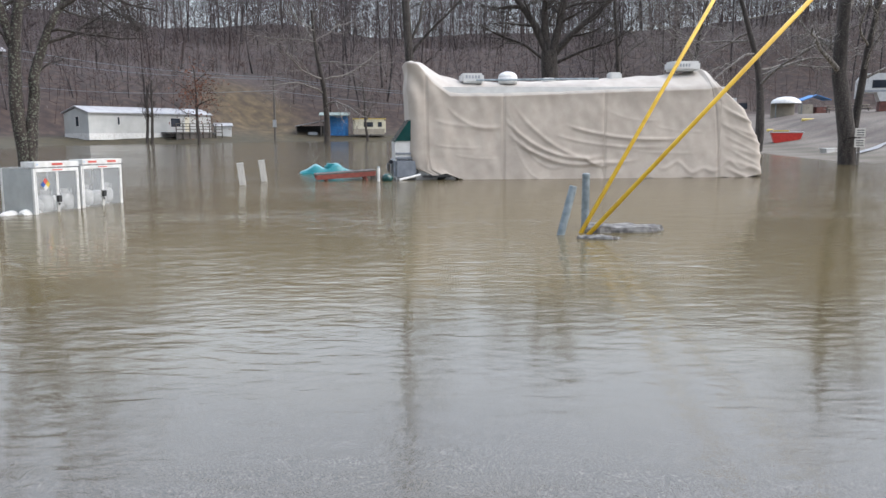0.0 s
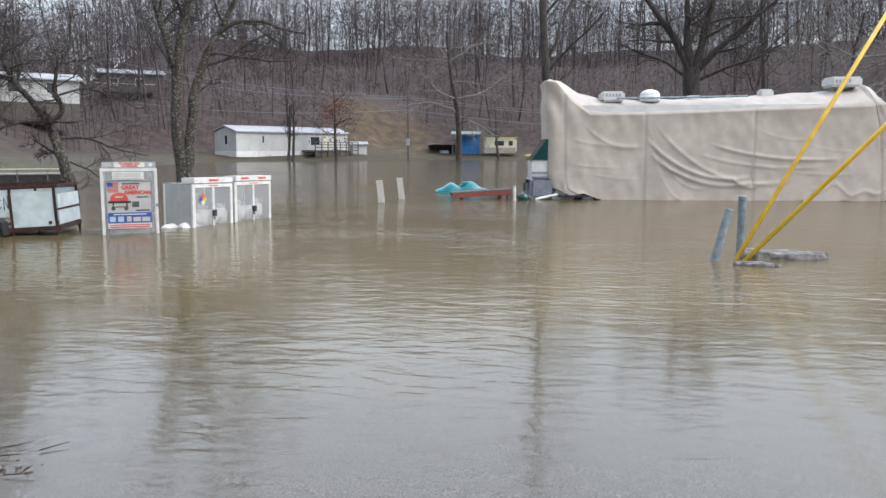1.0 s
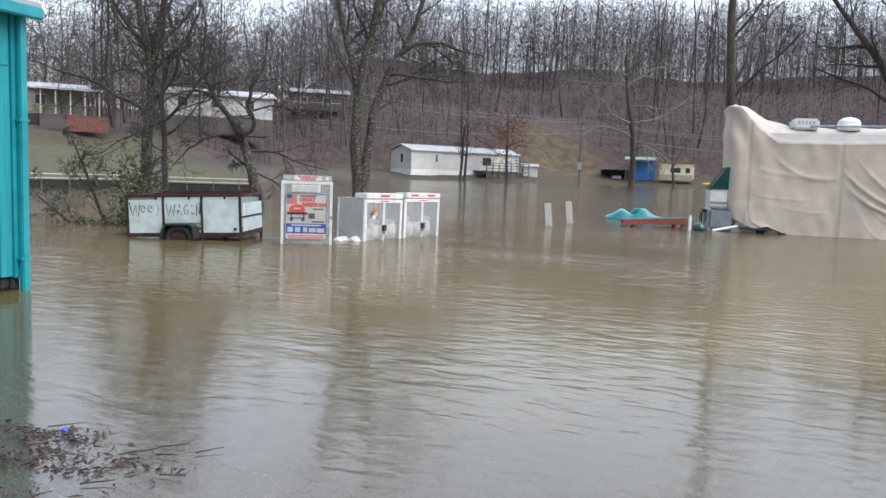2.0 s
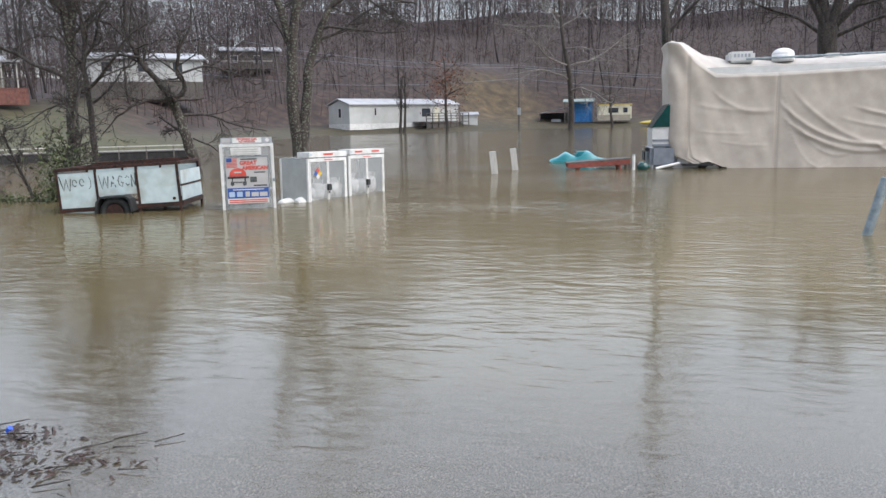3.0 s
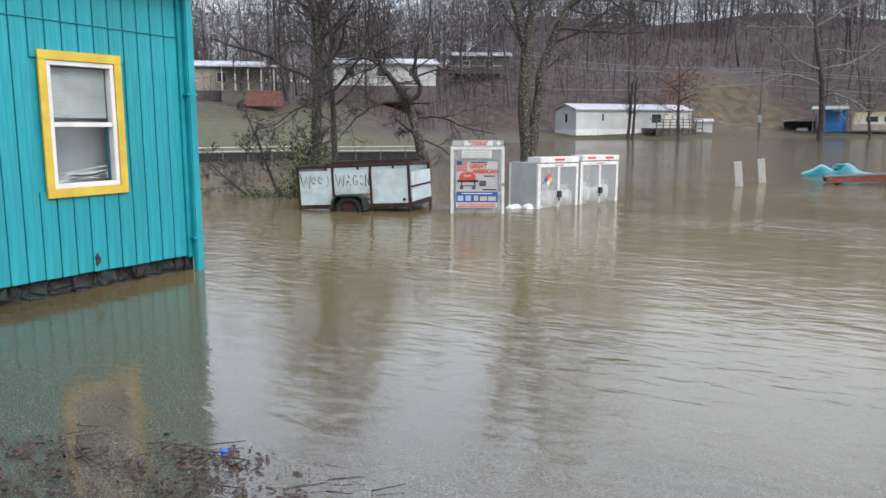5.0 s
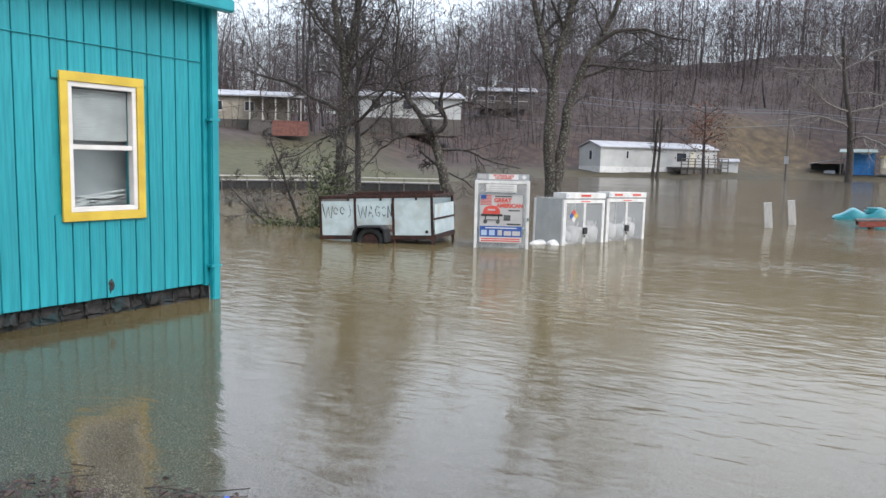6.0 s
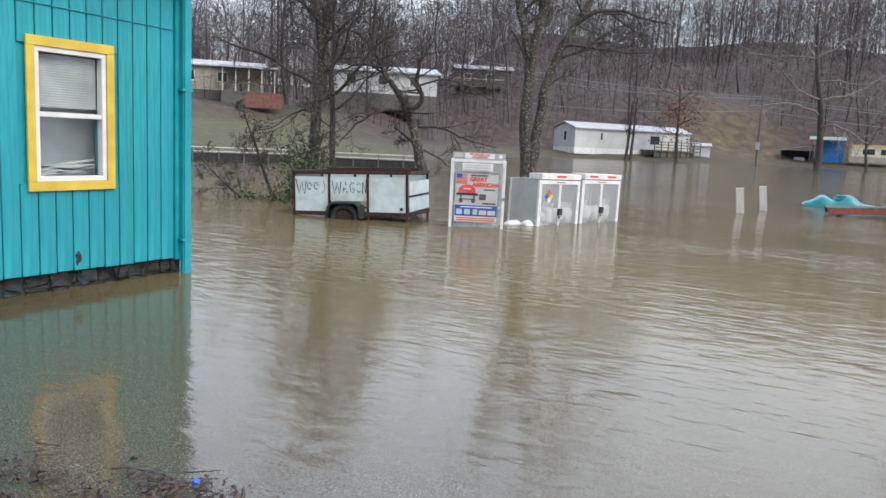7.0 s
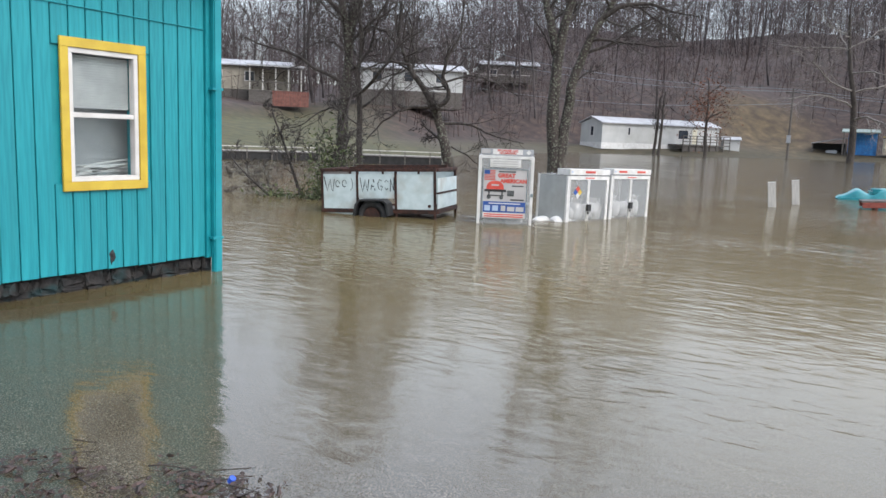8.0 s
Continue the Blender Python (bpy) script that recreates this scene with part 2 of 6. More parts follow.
SIDE_MESH = make_mesh_panel("grey_expanded_metal", (0.58, 0.61, 0.6), 0.4)
RED = surface("faded_red_print", (0.5, 0.05, 0.035), (0.62, 0.09, 0.06), 0.5, 5, 0)
BLUE = surface("blue_print", (0.012, 0.06, 0.25), (0.02, 0.085, 0.32), 0.5, 5, 0)
PAPER = surface("poster_grey_print", (0.4, 0.39, 0.38), (0.48, 0.47, 0.46), 0.45, 3, 0)
BLACK = surface("black_paint", (0.012, 0.012, 0.013), (0.03, 0.03, 0.03), 0.6, 8, 0.1)
FADED = surface("faded_black_brush_paint", (0.02, 0.023, 0.023), (0.09, 0.1, 0.1), 0.7, 16, 0)
LIGHT_BLUE = surface("light_blue_print", (0.35, 0.45, 0.6), (0.42, 0.52, 0.66), 0.5, 5, 0)
CLOTH = surface("beige_tarpaulin", (0.44, 0.385, 0.33), (0.5, 0.445, 0.385), 0.85, 3.0, 0.25, stain=(0.32, 0.285, 0.25), stain_amount=0.35, stain_scale=0.5)
# roof part of the cover, slightly paler and greyer than its sides
CLOTH_TOP = surface("pale_roof_cloth", (0.43, 0.395, 0.355), (0.49, 0.455, 0.41), 0.85, 3.0, 0.25, stain=(0.38, 0.36, 0.33), stain_scale=0.6)
RV_WHITE = surface("coach_gelcoat", (0.6, 0.6, 0.58), (0.7, 0.7, 0.68), 0.3, 4, 0.03)
RV_GREY = surface("blue_grey_bumper", (0.16, 0.18, 0.21), (0.25, 0.27, 0.3), 0.4, 4, 0.05)
TINT = surface("green_tinted_windscreen", (0.008, 0.05, 0.047), (0.015, 0.08, 0.075), 0.1, 2, 0)
GUARD = surface("yellow_guy_guard_plastic", (0.7, 0.42, 0.02), (0.82, 0.52, 0.03), 0.45, 6, 0.05, stain=(0.5, 0.3, 0.03))
GALV = surface("dull_galvanised_pipe", (0.16, 0.2, 0.22), (0.3, 0.35, 0.37), 0.55, 12, 0.3, metal=0.3, stain=(0.1, 0.12, 0.12), stain_scale=5)
CONCRETE = surface("broken_grey_concrete", (0.07, 0.067, 0.063), (0.27, 0.262, 0.25), 0.9, 9, 0.9, stain=(0.07, 0.065, 0.06), stain_scale=3)
BOAT_TEAL = surface("turquoise_fibreglass", (0.01, 0.2, 0.23), (0.025, 0.28, 0.31), 0.35, 4, 0.05, stain=(0.01, 0.2, 0.22))
TABLE_RED = surface("weathered_red_boards", (0.17, 0.035, 0.025), (0.3, 0.075, 0.05), 0.7, 8, 0.3, stretch=(1, 6, 6), stain=(0.1, 0.04, 0.03))
GREY_WOOD = surface("wet_grey_timber", (0.05, 0.045, 0.04), (0.15, 0.135, 0.12), 0.8, 8, 0.4, stretch=(1, 5, 5))
BLEACHED = surface("bleached_plank", (0.4, 0.39, 0.36), (0.58, 0.56, 0.52), 0.8, 7, 0.3, stretch=(4, 4, 0.6), stain=(0.25, 0.23, 0.2))
HOME = surface("off_white_home_siding", (0.43, 0.44, 0.43), (0.53, 0.54, 0.53), 0.6, 0.7, 0.05, stain=(0.46, 0.46, 0.4), stain_amount=0.4, stain_scale=0.4)
ROOF = surface("silvered_roof_metal", (0.27, 0.275, 0.285), (0.4, 0.405, 0.415), 0.5, 0.8, 0.05, stain=(0.3, 0.29, 0.29))
TAN = surface("tan_siding", (0.3, 0.27, 0.215), (0.4, 0.36, 0.29), 0.7, 1.2, 0.05, stain=(0.22, 0.19, 0.15))
CREAM = surface("cream_trailer_paint", (0.58, 0.55, 0.42), (0.7, 0.66, 0.52), 0.5, 2, 0.05, stain=(0.4, 0.33, 0.2))
BLUE_PAINT = surface("bright_blue_boards", (0.02, 0.16, 0.45), (0.03, 0.24, 0.6), 0.6, 3, 0.1, stain=(0.02, 0.1, 0.28))
GREEN_ROOF = surface("mossy_green_roofing", (0.14, 0.2, 0.18), (0.24, 0.3, 0.28), 0.7, 3, 0.2)
BRICK_RED = surface("red_brown_deck_boards", (0.12, 0.045, 0.035), (0.2, 0.08, 0.06), 0.8, 3, 0.2)
WINDOW_DARK = surface("dark_window_glass", (0.02, 0.025, 0.035), (0.05, 0.06, 0.075), 0.08, 1, 0)
BOAT_RED = surface("bright_red_plastic", (0.55, 0.03, 0.02), (0.68, 0.05, 0.035), 0.4, 4, 0.03)
BOAT_YELLOW = surface("faded_yellow_plastic", (0.5, 0.38, 0.08), (0.62, 0.48, 0.12), 0.5, 3, 0.05)
LEAF_WET = surface("wet_brown_leaf", (0.018, 0.01, 0.008), (0.06, 0.03, 0.022), 0.6, 20, 0.4, random_value=0.5)
CAP_BLUE = surface("blue_bottle_cap", (0.01, 0.06, 0.42), (0.02, 0.1, 0.55), 0.35, 8, 0)
ROAD = surface("wet_grey_road", (0.2, 0.203, 0.21), (0.29, 0.295, 0.3), 0.35, 3, 0.1, place="World", stain=(0.18, 0.18, 0.18))


# ---- building helpers ----
def part(name, bm, material, parent=None, label="", smooth=False):
    """Links a bmesh as one mesh object under a thing or a part."""
    me = bpy.data.meshes.new(name)
    bm.normal_update()
    bm.to_mesh(me)
    bm.free()
    return put_mesh(name, me, material, parent, label, smooth)


def put_mesh(name, me, material, parent=None, label="", smooth=False):
    if not me.materials:
        me.materials.append(material)
    if smooth:
        me.polygons.foreach_set("use_smooth", [True] * len(me.polygons))
    ob = new(name, me)
    if parent:
        ob.parent = parent
    if label:
        tagged(ob, label)
    return ob


def thing(name, m, label, category, group="", kind=""):
    ob = tagged(new(name), label, category, group, kind)
    ob.empty_display_size = 0.2
    ob.matrix_world = m
    return ob


def box(x0, y0, z0, x1, y1, z1, bevel=0.0, bm=None):
    own = bmesh.new()
    bmesh.ops.create_cube(own, size=1, matrix=Matrix.LocRotScale(
        ((x0 + x1) / 2, (y0 + y1) / 2, (z0 + z1) / 2), None, (x1 - x0, y1 - y0, z1 - z0)))
    if bevel:
        bmesh.ops.bevel(own, geom=own.edges[:], offset=bevel, segments=2, affect="EDGES")
    if bm is None:
        return own
    return join(bm, own)


def join(bm, own):
    me = bpy.data.meshes.new("joined")
    own.to_mesh(me)
    own.free()
    bm.from_mesh(me)
    bpy.data.meshes.remove(me)
    return bm


def tube(a, b, r0, r1=None, sides=10, bm=None):
    a, b = Vector(a), Vector(b)
    own = bmesh.new() if bm is None else bm
    turn = (b - a).to_track_quat("Z", "Y").to_matrix().to_4x4()
    bmesh.ops.create_cone(own, cap_ends=True, segments=sides, radius1=r0, radius2=r0 if r1 is None else r1,
                          depth=(b - a).length, matrix=Matrix.Translation((a + b) / 2) @ turn)
    return own


def prism(outline, axis, lo, hi):
    """A closed outline of (u, v) pairs drawn out along an axis from lo to hi."""
    bm = bmesh.new()
    spot = {"x": lambda u, v, w: (w, u, v), "y": lambda u, v, w: (u, w, v), "z": lambda u, v, w: (u, v, w)}[axis]
    a = [bm.verts.new(spot(u, v, lo)) for u, v in outline]
    b = [bm.verts.new(spot(u, v, hi)) for u, v in outline]
    bm.faces.new(a), bm.faces.new(b[::-1])
    for i in range(len(a)):
        j = (i + 1) % len(a)
        bm.faces.new((a[j], a[i], b[i], b[j]))
    bmesh.ops.recalc_face_normals(bm, faces=bm.faces[:])
    return bm


def letters(words, size, material, parent, m, bold=0.0, name="lettering"):
    """Words in the built-in font as a thin raised mesh."""
    cu = bpy.data.curves.new("words", "FONT")
    cu.body, cu.size, cu.align_x, cu.align_y, cu.extrude, cu.offset = words, size, "CENTER", "CENTER", 0.001, bold
    tmp = new("words", cu)
    me = bpy.data.meshes.new_from_object(tmp.evaluated_get(bpy.context.evaluated_depsgraph_get()))
    bpy.data.objects.remove(tmp)
    me.materials.clear()
    ob = put_mesh(name, me, material, parent)
    ob.matrix_basis = m
    return ob


def grid_mesh(name, xs, ys, zs):
    """A sheet from arrays of shape (rows, columns)."""
    n, k = xs.shape
    me = bpy.data.meshes.new(name)
    idx = np.arange(n * k).reshape(n, k)
    quads = np.stack([idx[:-1, :-1], idx[:-1, 1:], idx[1:, 1:], idx[1:, :-1]], -1).reshape(-1, 4)
    return raw_mesh(name, np.stack([xs, ys, zs], -1).reshape(-1, 3), quads, me)


def raw_mesh(name, verts, quads, me=None):
    me = me or bpy.data.meshes.new(name)
    me.vertices.add(len(verts))
    me.vertices.foreach_set("co", np.ascontiguousarray(verts, dtype=np.float32).ravel())
    me.loops.add(quads.size)
    me.loops.foreach_set("vertex_index", np.ascontiguousarray(quads, dtype=np.int32).ravel())
    me.polygons.add(len(quads))
    me.polygons.foreach_set("loop_start", np.arange(0, quads.size, 4, dtype=np.int32))
    me.update(calc_edges=True)
    return me


# ---- ground and water ----
SHORE = [(-300, -40), (-32, 14), (-28.5, 27), (-27, 36), (-26.5, 47), (-31, 76), (-33.5, 87), (-31.3, 91), (-19, 103.5), (-13.5, 116), (-2, 117.5), (8, 119.5), (18, 121),
         (30, 104), (29, 80), (28.5, 56), (26, 42), (26.3, 36), (34, 31), (60, 28), (300, 20)]


def shore_distance(x, y):
    """Metres behind the shoreline (negative over the water), for points ahead of the camera."""
    best = np.full(x.shape, 1e9)
    inside = np.zeros(x.shape, bool)
    pts = SHORE + [(300, -40)]
    for (ax, ay), (bx, by) in zip(pts, pts[1:] + pts[:1]):
        dx, dy = bx - ax, by - ay
        if (ax, ay) != (300, -40) and (bx, by) != (300, -40):
            u = np.clip(((x - ax) * dx + (y - ay) * dy) / (dx * dx + dy * dy), 0, 1)
            best = np.minimum(best, np.hypot(x - ax - u * dx, y - ay - u * dy))
        cross = (ay > y) != (by > y)
        with np.errstate(divide="ignore", invalid="ignore"):
            inside ^= cross & (x < ax + (y - ay) * dx / (dy if dy else 1e-9))
    return np.where(inside, -best, best)


def ground_height(x, y):
    x, y = np.asarray(x, float), np.asarray(y, float)
    d = shore_distance(x, y)
    wooded = np.interp(d, [-60, -8, 0, 3, 9, 15, 30, 60, 110, 200, 420], [-1.2, -0.6, 0.0, 0.6, 1.1, 4.6, 9.5, 18.5, 29.0, 22.0, 12.0])
    lawn = np.interp(d, [-60, -8, 0, 5, 22, 25, 36, 70, 130, 420], [-1.2, -0.6, 0.0, 0.5, 2.3, 3.6, 5.0, 6.6, 8.5, 10.0])
    flat = np.interp(d, [-60, -8, 0, 3, 6, 9, 13, 17, 30, 60, 110, 200, 420], [-1.2, -0.6, 0.0, 0.1, 0.35, 0.8, 2.2, 3.1, 3.8, 5.0, 16.0, 20.0, 12.0])
    left = np.clip((64 - y + 0.9 * np.clip(-x - 38, 0, 60)) / 16, 0, 1) * (x < 0)
    side = np.clip((np.degrees(np.arctan2(3 - x, np.maximum(y - 2, 1))) - 25) / 9, 0, 1)
    shelf = np.interp(d, [-60, -8, 0, 3, 9, 15, 20, 40, 70, 130, 420], [-1.2, -0.6, 0.0, 0.6, 1.1, 4.0, 5.3, 7.2, 9.5, 11.0, 14.0])
    right = np.clip((x - 2) / 26, 0, 1) * (np.clip((150 - y) / 30, 0, 1))
    z = wooded * (1 - side) + shelf * side
    z = z * (1 - left) + lawn * left
    z = z * (1 - right) + flat * right
    z = z + 4.0 * np.exp(-((x + 27) / 12) ** 2 - ((y - 131) / 13) ** 2) * np.clip(d / 10, 0, 1)
    # an uneven crest
    z = z + 2.2 * np.sin(0.062 * x + 1) * np.sin(0.05 * y + 0.034 * x) * np.clip((d - 50) / 40, 0, 1)
    # the sloping asphalt yard on which the camera stands
    yard = np.clip(0.012 - 0.034 * (y - 2.6) - 0.006 * (x - 3), -0.7, 0.5)
    near = np.clip((24 - np.hypot(x - 3, y - 2)) / 6, 0, 1)
    return z * (1 - near) + yard * near


def axis_steps(lo, hi, centre, fine, growth):
    out = [centre]
    for end, sign in ((hi, 1), (lo, -1)):
        at, step = centre, fine
        while (end - at) * sign > 0:
            at += sign * step
            step *= growth
            out.append(at)
    return np.array(sorted(out))


gx, gy = np.meshgrid(axis_steps(-620, 620, 2, 0.45, 1.026), axis_steps(-300, 720, 5, 0.45, 1.026))
gz = ground_height(gx, gy)
gn = np.sin(gx * 0.9 + gy * 0.4) * np.sin(gy * 0.7 - gx * 0.3)
gd = shore_distance(gx, gy)
gz = gz + gn * 0.12 * np.clip((gd - 4) / 20, 0, 1)
me = grid_mesh("ground", gx, gy, gz)
cover = me.color_attributes.new("cover", "FLOAT_COLOR", "POINT")
left_bank = np.clip((64 - gy + 0.9 * np.clip(-gx - 38, 0, 60)) / 14, 0, 1) * (gx < 0)
knoll = np.clip(1 - np.hypot((gx + 19) / 10, (gy - 124) / 11), 0, 1) * 1.6
grass = np.clip(np.maximum(left_bank * np.clip((26 - gd) / 5, 0, 1), np.clip((9 - gd) / 5, 0, 1) * 0.5), 0, 1)
gravel = np.clip((gx - 18) / 8, 0, 1) * np.clip((120 - gy) / 20, 0, 1) * np.clip((70 - gd) / 15, 0, 1) * (0.5 + 0.4 * gn)
yard = np.clip((26 - np.hypot(gx - 3, gy - 2)) / 4, 0, 1)
cover.data.foreach_set("color", np.stack([grass, gravel, yard, np.clip(knoll, 0, 1) * 0.85], -1).astype(np.float32).ravel())
ground = put_mesh("ground", me, GROUND, smooth=True)
tagged(ground, "wet asphalt yard, grassy bank and leaf-strewn wooded slopes", "ground", kind="structure")
wx, wy = np.meshgrid(np.linspace(-110, 140, 60), np.linspace(-60, 175, 60))
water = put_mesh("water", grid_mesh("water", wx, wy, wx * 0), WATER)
tagged(water, "muddy brown flood water with wind ripples", "water", kind="structure")


# ---- trees ----
def grow(rng, out, at, way, length, radius, level, spec):
    """Adds the tapered segments of one limb and of all that grows from it."""
    steps = spec["steps"][level]
    at, way = np.array(at, float), np.array(way, float)
    pts, ways = [at], [way]
    for _ in range(steps):
        way = way + rng.normal(0, spec["wiggle"][level], 3) + np.array([0, 0, spec["rise"][level]])
        way /= np.linalg.norm(way)
        at = at + way * length / steps
        pts.append(at)
        ways.append(way)
    tip = radius * spec["taper"][level]
    rs = np.linspace(radius, tip, steps + 1)
    for i in range(steps):
        out.append((level, *pts[i], *pts[i + 1], rs[i], rs[i + 1]))
    branch(rng, out, pts, ways, rs, length, level, spec)


def branch(rng, out, pts, ways, rs, length, level, spec, start=None, count=None):
    """Side limbs along a limb given by its points, directions and radii."""
    if level + 1 >= len(spec["steps"]):
        return
    steps = len(pts) - 1
    count = spec["kids"][level] if count is None else count
    start = spec["from"][level] if start is None else start
    for c in range(count):
        u = start + (1 - start) * (c + rng.random()) / count
        i = min(int(u * steps), steps - 1)
        f = u * steps - i
        p = pts[i] * (1 - f) + pts[i + 1] * f
        side = np.cross(ways[i], rng.normal(0, 1, 3))
        side /= np.linalg.norm(side) + 1e-9
        a = radians(rng.uniform(*spec["angle"][level]))
        d = ways[i] * math.cos(a) + side * math.sin(a)
        grow(rng, out, p, d, length * rng.uniform(*spec["ratio"][level]) * (1.15 - 0.55 * u),
             max((rs[i] * (1 - f) + rs[i + 1] * f) * spec["thin"][level], spec["least"]), level + 1, spec)


def bent_limb(rng, out, knots, r0, r1, level, spec, turn, kids=None, start=None, jitter=0.01):
    """A limb bent through knots (across, depth, height), smoothed and roughened, with its side limbs."""
    k = np.array(knots, float)
    at = np.linspace(0, len(k) - 1, 4 * (len(k) - 1) + 1)
    q = np.stack([np.interp(at, np.arange(len(k)), k[:, c]) for c in range(3)], -1)
    for _ in range(2):
        q[1:-1] = 0.25 * q[:-2] + 0.5 * q[1:-1] + 0.25 * q[2:]
    q[1:-1] += rng.normal(0, jitter, q[1:-1].shape)
    c, n = math.cos(turn), math.sin(turn)
    pts = np.stack([q[:, 0] * c - q[:, 1] * n, q[:, 0] * n + q[:, 1] * c, q[:, 2]], -1)
    step = np.diff(pts, axis=0)
    length = float(np.linalg.norm(step, axis=1).sum())
    ways = step / (np.linalg.norm(step, axis=1, keepdims=True) + 1e-9)
    ways = np.concatenate([ways, ways[-1:]])
    rs = np.linspace(r0, r1, len(pts))
    for i in range(len(pts) - 1):
        lap = ways[i] * rs[i] * 0.3
        out.append((level, *(pts[i] - lap), *(pts[i + 1] + lap), rs[i], rs[i + 1]))
    branch(rng, out, pts, ways, rs, length, level, spec, start, kids)


def limbs_mesh(segs, sides_by_level):
    """Vertices and quads of all segments as tapered prisms."""
    segs = np.array(segs, float)
    verts, quads, base = [], [], 0
    for level, sides in enumerate(sides_by_level):
        s = segs[segs[:, 0] == level]
        if not len(s):
            continue
        a, b, r0, r1 = s[:, 1:4], s[:, 4:7], s[:, 7], s[:, 8]
        w = b - a
        w = w / (np.linalg.norm(w, axis=1, keepdims=True) + 1e-9)
        ref = np.where(np.abs(w[:, 2:3]) < 0.9, [[0, 0, 1.0]], [[1.0, 0, 0]])
        e1 = np.cross(w, ref)
        e1 /= np.linalg.norm(e1, axis=1, keepdims=True)
        e2 = np.cross(w, e1)
        ang = np.arange(sides) * 2 * np.pi / sides
        ring = np.cos(ang)[None, :, None] * e1[:, None] + np.sin(ang)[None, :, None] * e2[:, None]
        v = np.stack([a[:, None] + ring * r0[:, None, None], b[:, None] + ring * r1[:, None, None]], 1)
        k = np.arange(sides)
        q = np.stack([k, (k + 1) % sides, sides + (k + 1) % sides, sides + k], -1)
        quads.append((base + np.arange(len(s))[:, None, None] * 2 * sides + q[None]).reshape(-1, 4))
        verts.append(v.reshape(-1, 3))
        base += len(s) * 2 * sides
    return np.concatenate(verts), np.concatenate(quads)


FOREST = dict(steps=(7, 4, 2, 1), wiggle=(0.075, 0.2, 0.28, 0.3), rise=(0.03, 0.1, 0.03, 0), taper=(0.25, 0.3, 0.3, 0.3), kids=(9, 3, 3),
              **{"from": (0.28, 0.2, 0.15)}, angle=((22, 60), (30, 60), (25, 65)), ratio=((0.22, 0.45), (0.35, 0.6), (0.35, 0.7)),
              thin=(0.45, 0.5, 0.5), least=0.016)
rng = np.random.default_rng(5)
kinds = []
for tall, thick in ((22, 0.22), (20, 0.15), (17, 0.11), (23, 0.19), (13, 0.08), (15, 0.1), (10, 0.06), (19, 0.13), (12, 0.07)):
    segs = []
    grow(rng, segs, (0, 0, -0.4), (rng.normal(0, 0.07), rng.normal(0, 0.07), 1), tall, thick, 0, FOREST)
    kinds.append(limbs_mesh(segs, (6, 3, 3, 3)))


def wood(name, spots, label, material, scale=(0.8, 1.3)):
    vs, qs, base = [], [], 0
    for x, y in spots:
        v, q = kinds[rng.integers(len(kinds))]
        a, s = rng.uniform(0, 6.28), rng.uniform(*scale)
        c, n = math.cos(a) * s, math.sin(a) * s
        z = float(ground_height(x, y))
        vs.append(np.stack([v[:, 0] * c - v[:, 1] * n + x, v[:, 0] * n + v[:, 1] * c + y, v[:, 2] * s + z], -1))
        qs.append(q + base)
        base += len(v)
    ob = put_mesh(name, raw_mesh(name, np.concatenate(vs), np.concatenate(qs)), material)
    return tagged(ob, label, "woods", kind="stuff")


spots = []
while len(spots) < 640:
    a, r = radians(rng.uniform(-42, 72)), rng.uniform(65, 290)
    x, y = 4 - r * math.sin(a), 1 + r * math.cos(a)
    d = float(shore_distance(np.array(x), np.array(y)))
    clear = 34 if (x < 0 and y < 66) else 13
    if x > 10 and y < 125:
        clear = 45
    if math.hypot(x + 20, y - 127) < 12 and rng.random() < 0.8:
        continue
    if d < clear or d > 170 or (x < -20 and abs(y - 0.95 * -x - 5) < 9 and d < 60):
        continue
    if all((x - p) ** 2 + (y - q) ** 2 > 7 for p, q in spots):
        spots.append((x, y))
while len(spots) < 1090:
    a, r = radians(rng.uniform(-30, 60)), rng.uniform(150, 300)
    x, y = 4 - r * math.sin(a), 1 + r * math.cos(a)
    d = float(shore_distance(np.array(x), np.array(y)))
    if 80 < d < 140 and all((x - p) ** 2 + (y - q) ** 2 > 5 for p, q in spots):
        spots.append((x, y))
wood("woods", spots, "bare grey winter woods on the hillside", BARK_FAR)

# thin saplings and brush under the trees
segs = []
while len(segs) < 26000:
    a, r = radians(rng.uniform(-42, 72)), rng.uniform(60, 245)
    x, y = 4 - r * math.sin(a), 1 + r * math.cos(a)
    d = float(shore_distance(np.array(x), np.array(y)))
    if d < (31 if (x < 0 and y < 66) else (60 if x > 12 and y < 120 else 9)) or d > 120 or math.hypot(x + 20, y - 127) < 9:
        continue
    z, h = float(ground_height(x, y)), rng.uniform(1.5, 7)
    lean = rng.normal(0, 0.12, 2)
    segs.append((0, x, y, z - 0.2, x + lean[0] * h, y + lean[1] * h, z + h, 0.035, 0.012))
    for k in range(5):
        u = rng.uniform(0.25, 1)
        w = rng.normal(0, 0.32, 2) * h
        segs.append((0, x + lean[0] * h * u, y + lean[1] * h * u, z + h * u, x + lean[0] * h * u + w[0], y + lean[1] * h * u + w[1], z + h * (u + rng.uniform(0.05, 0.4)), 0.022, 0.01))
tagged(put_mesh("brush", raw_mesh("brush", *limbs_mesh(segs, (3,))), BRUSH), "bare reddish brush and saplings under the woods", "brush", kind="stuff")

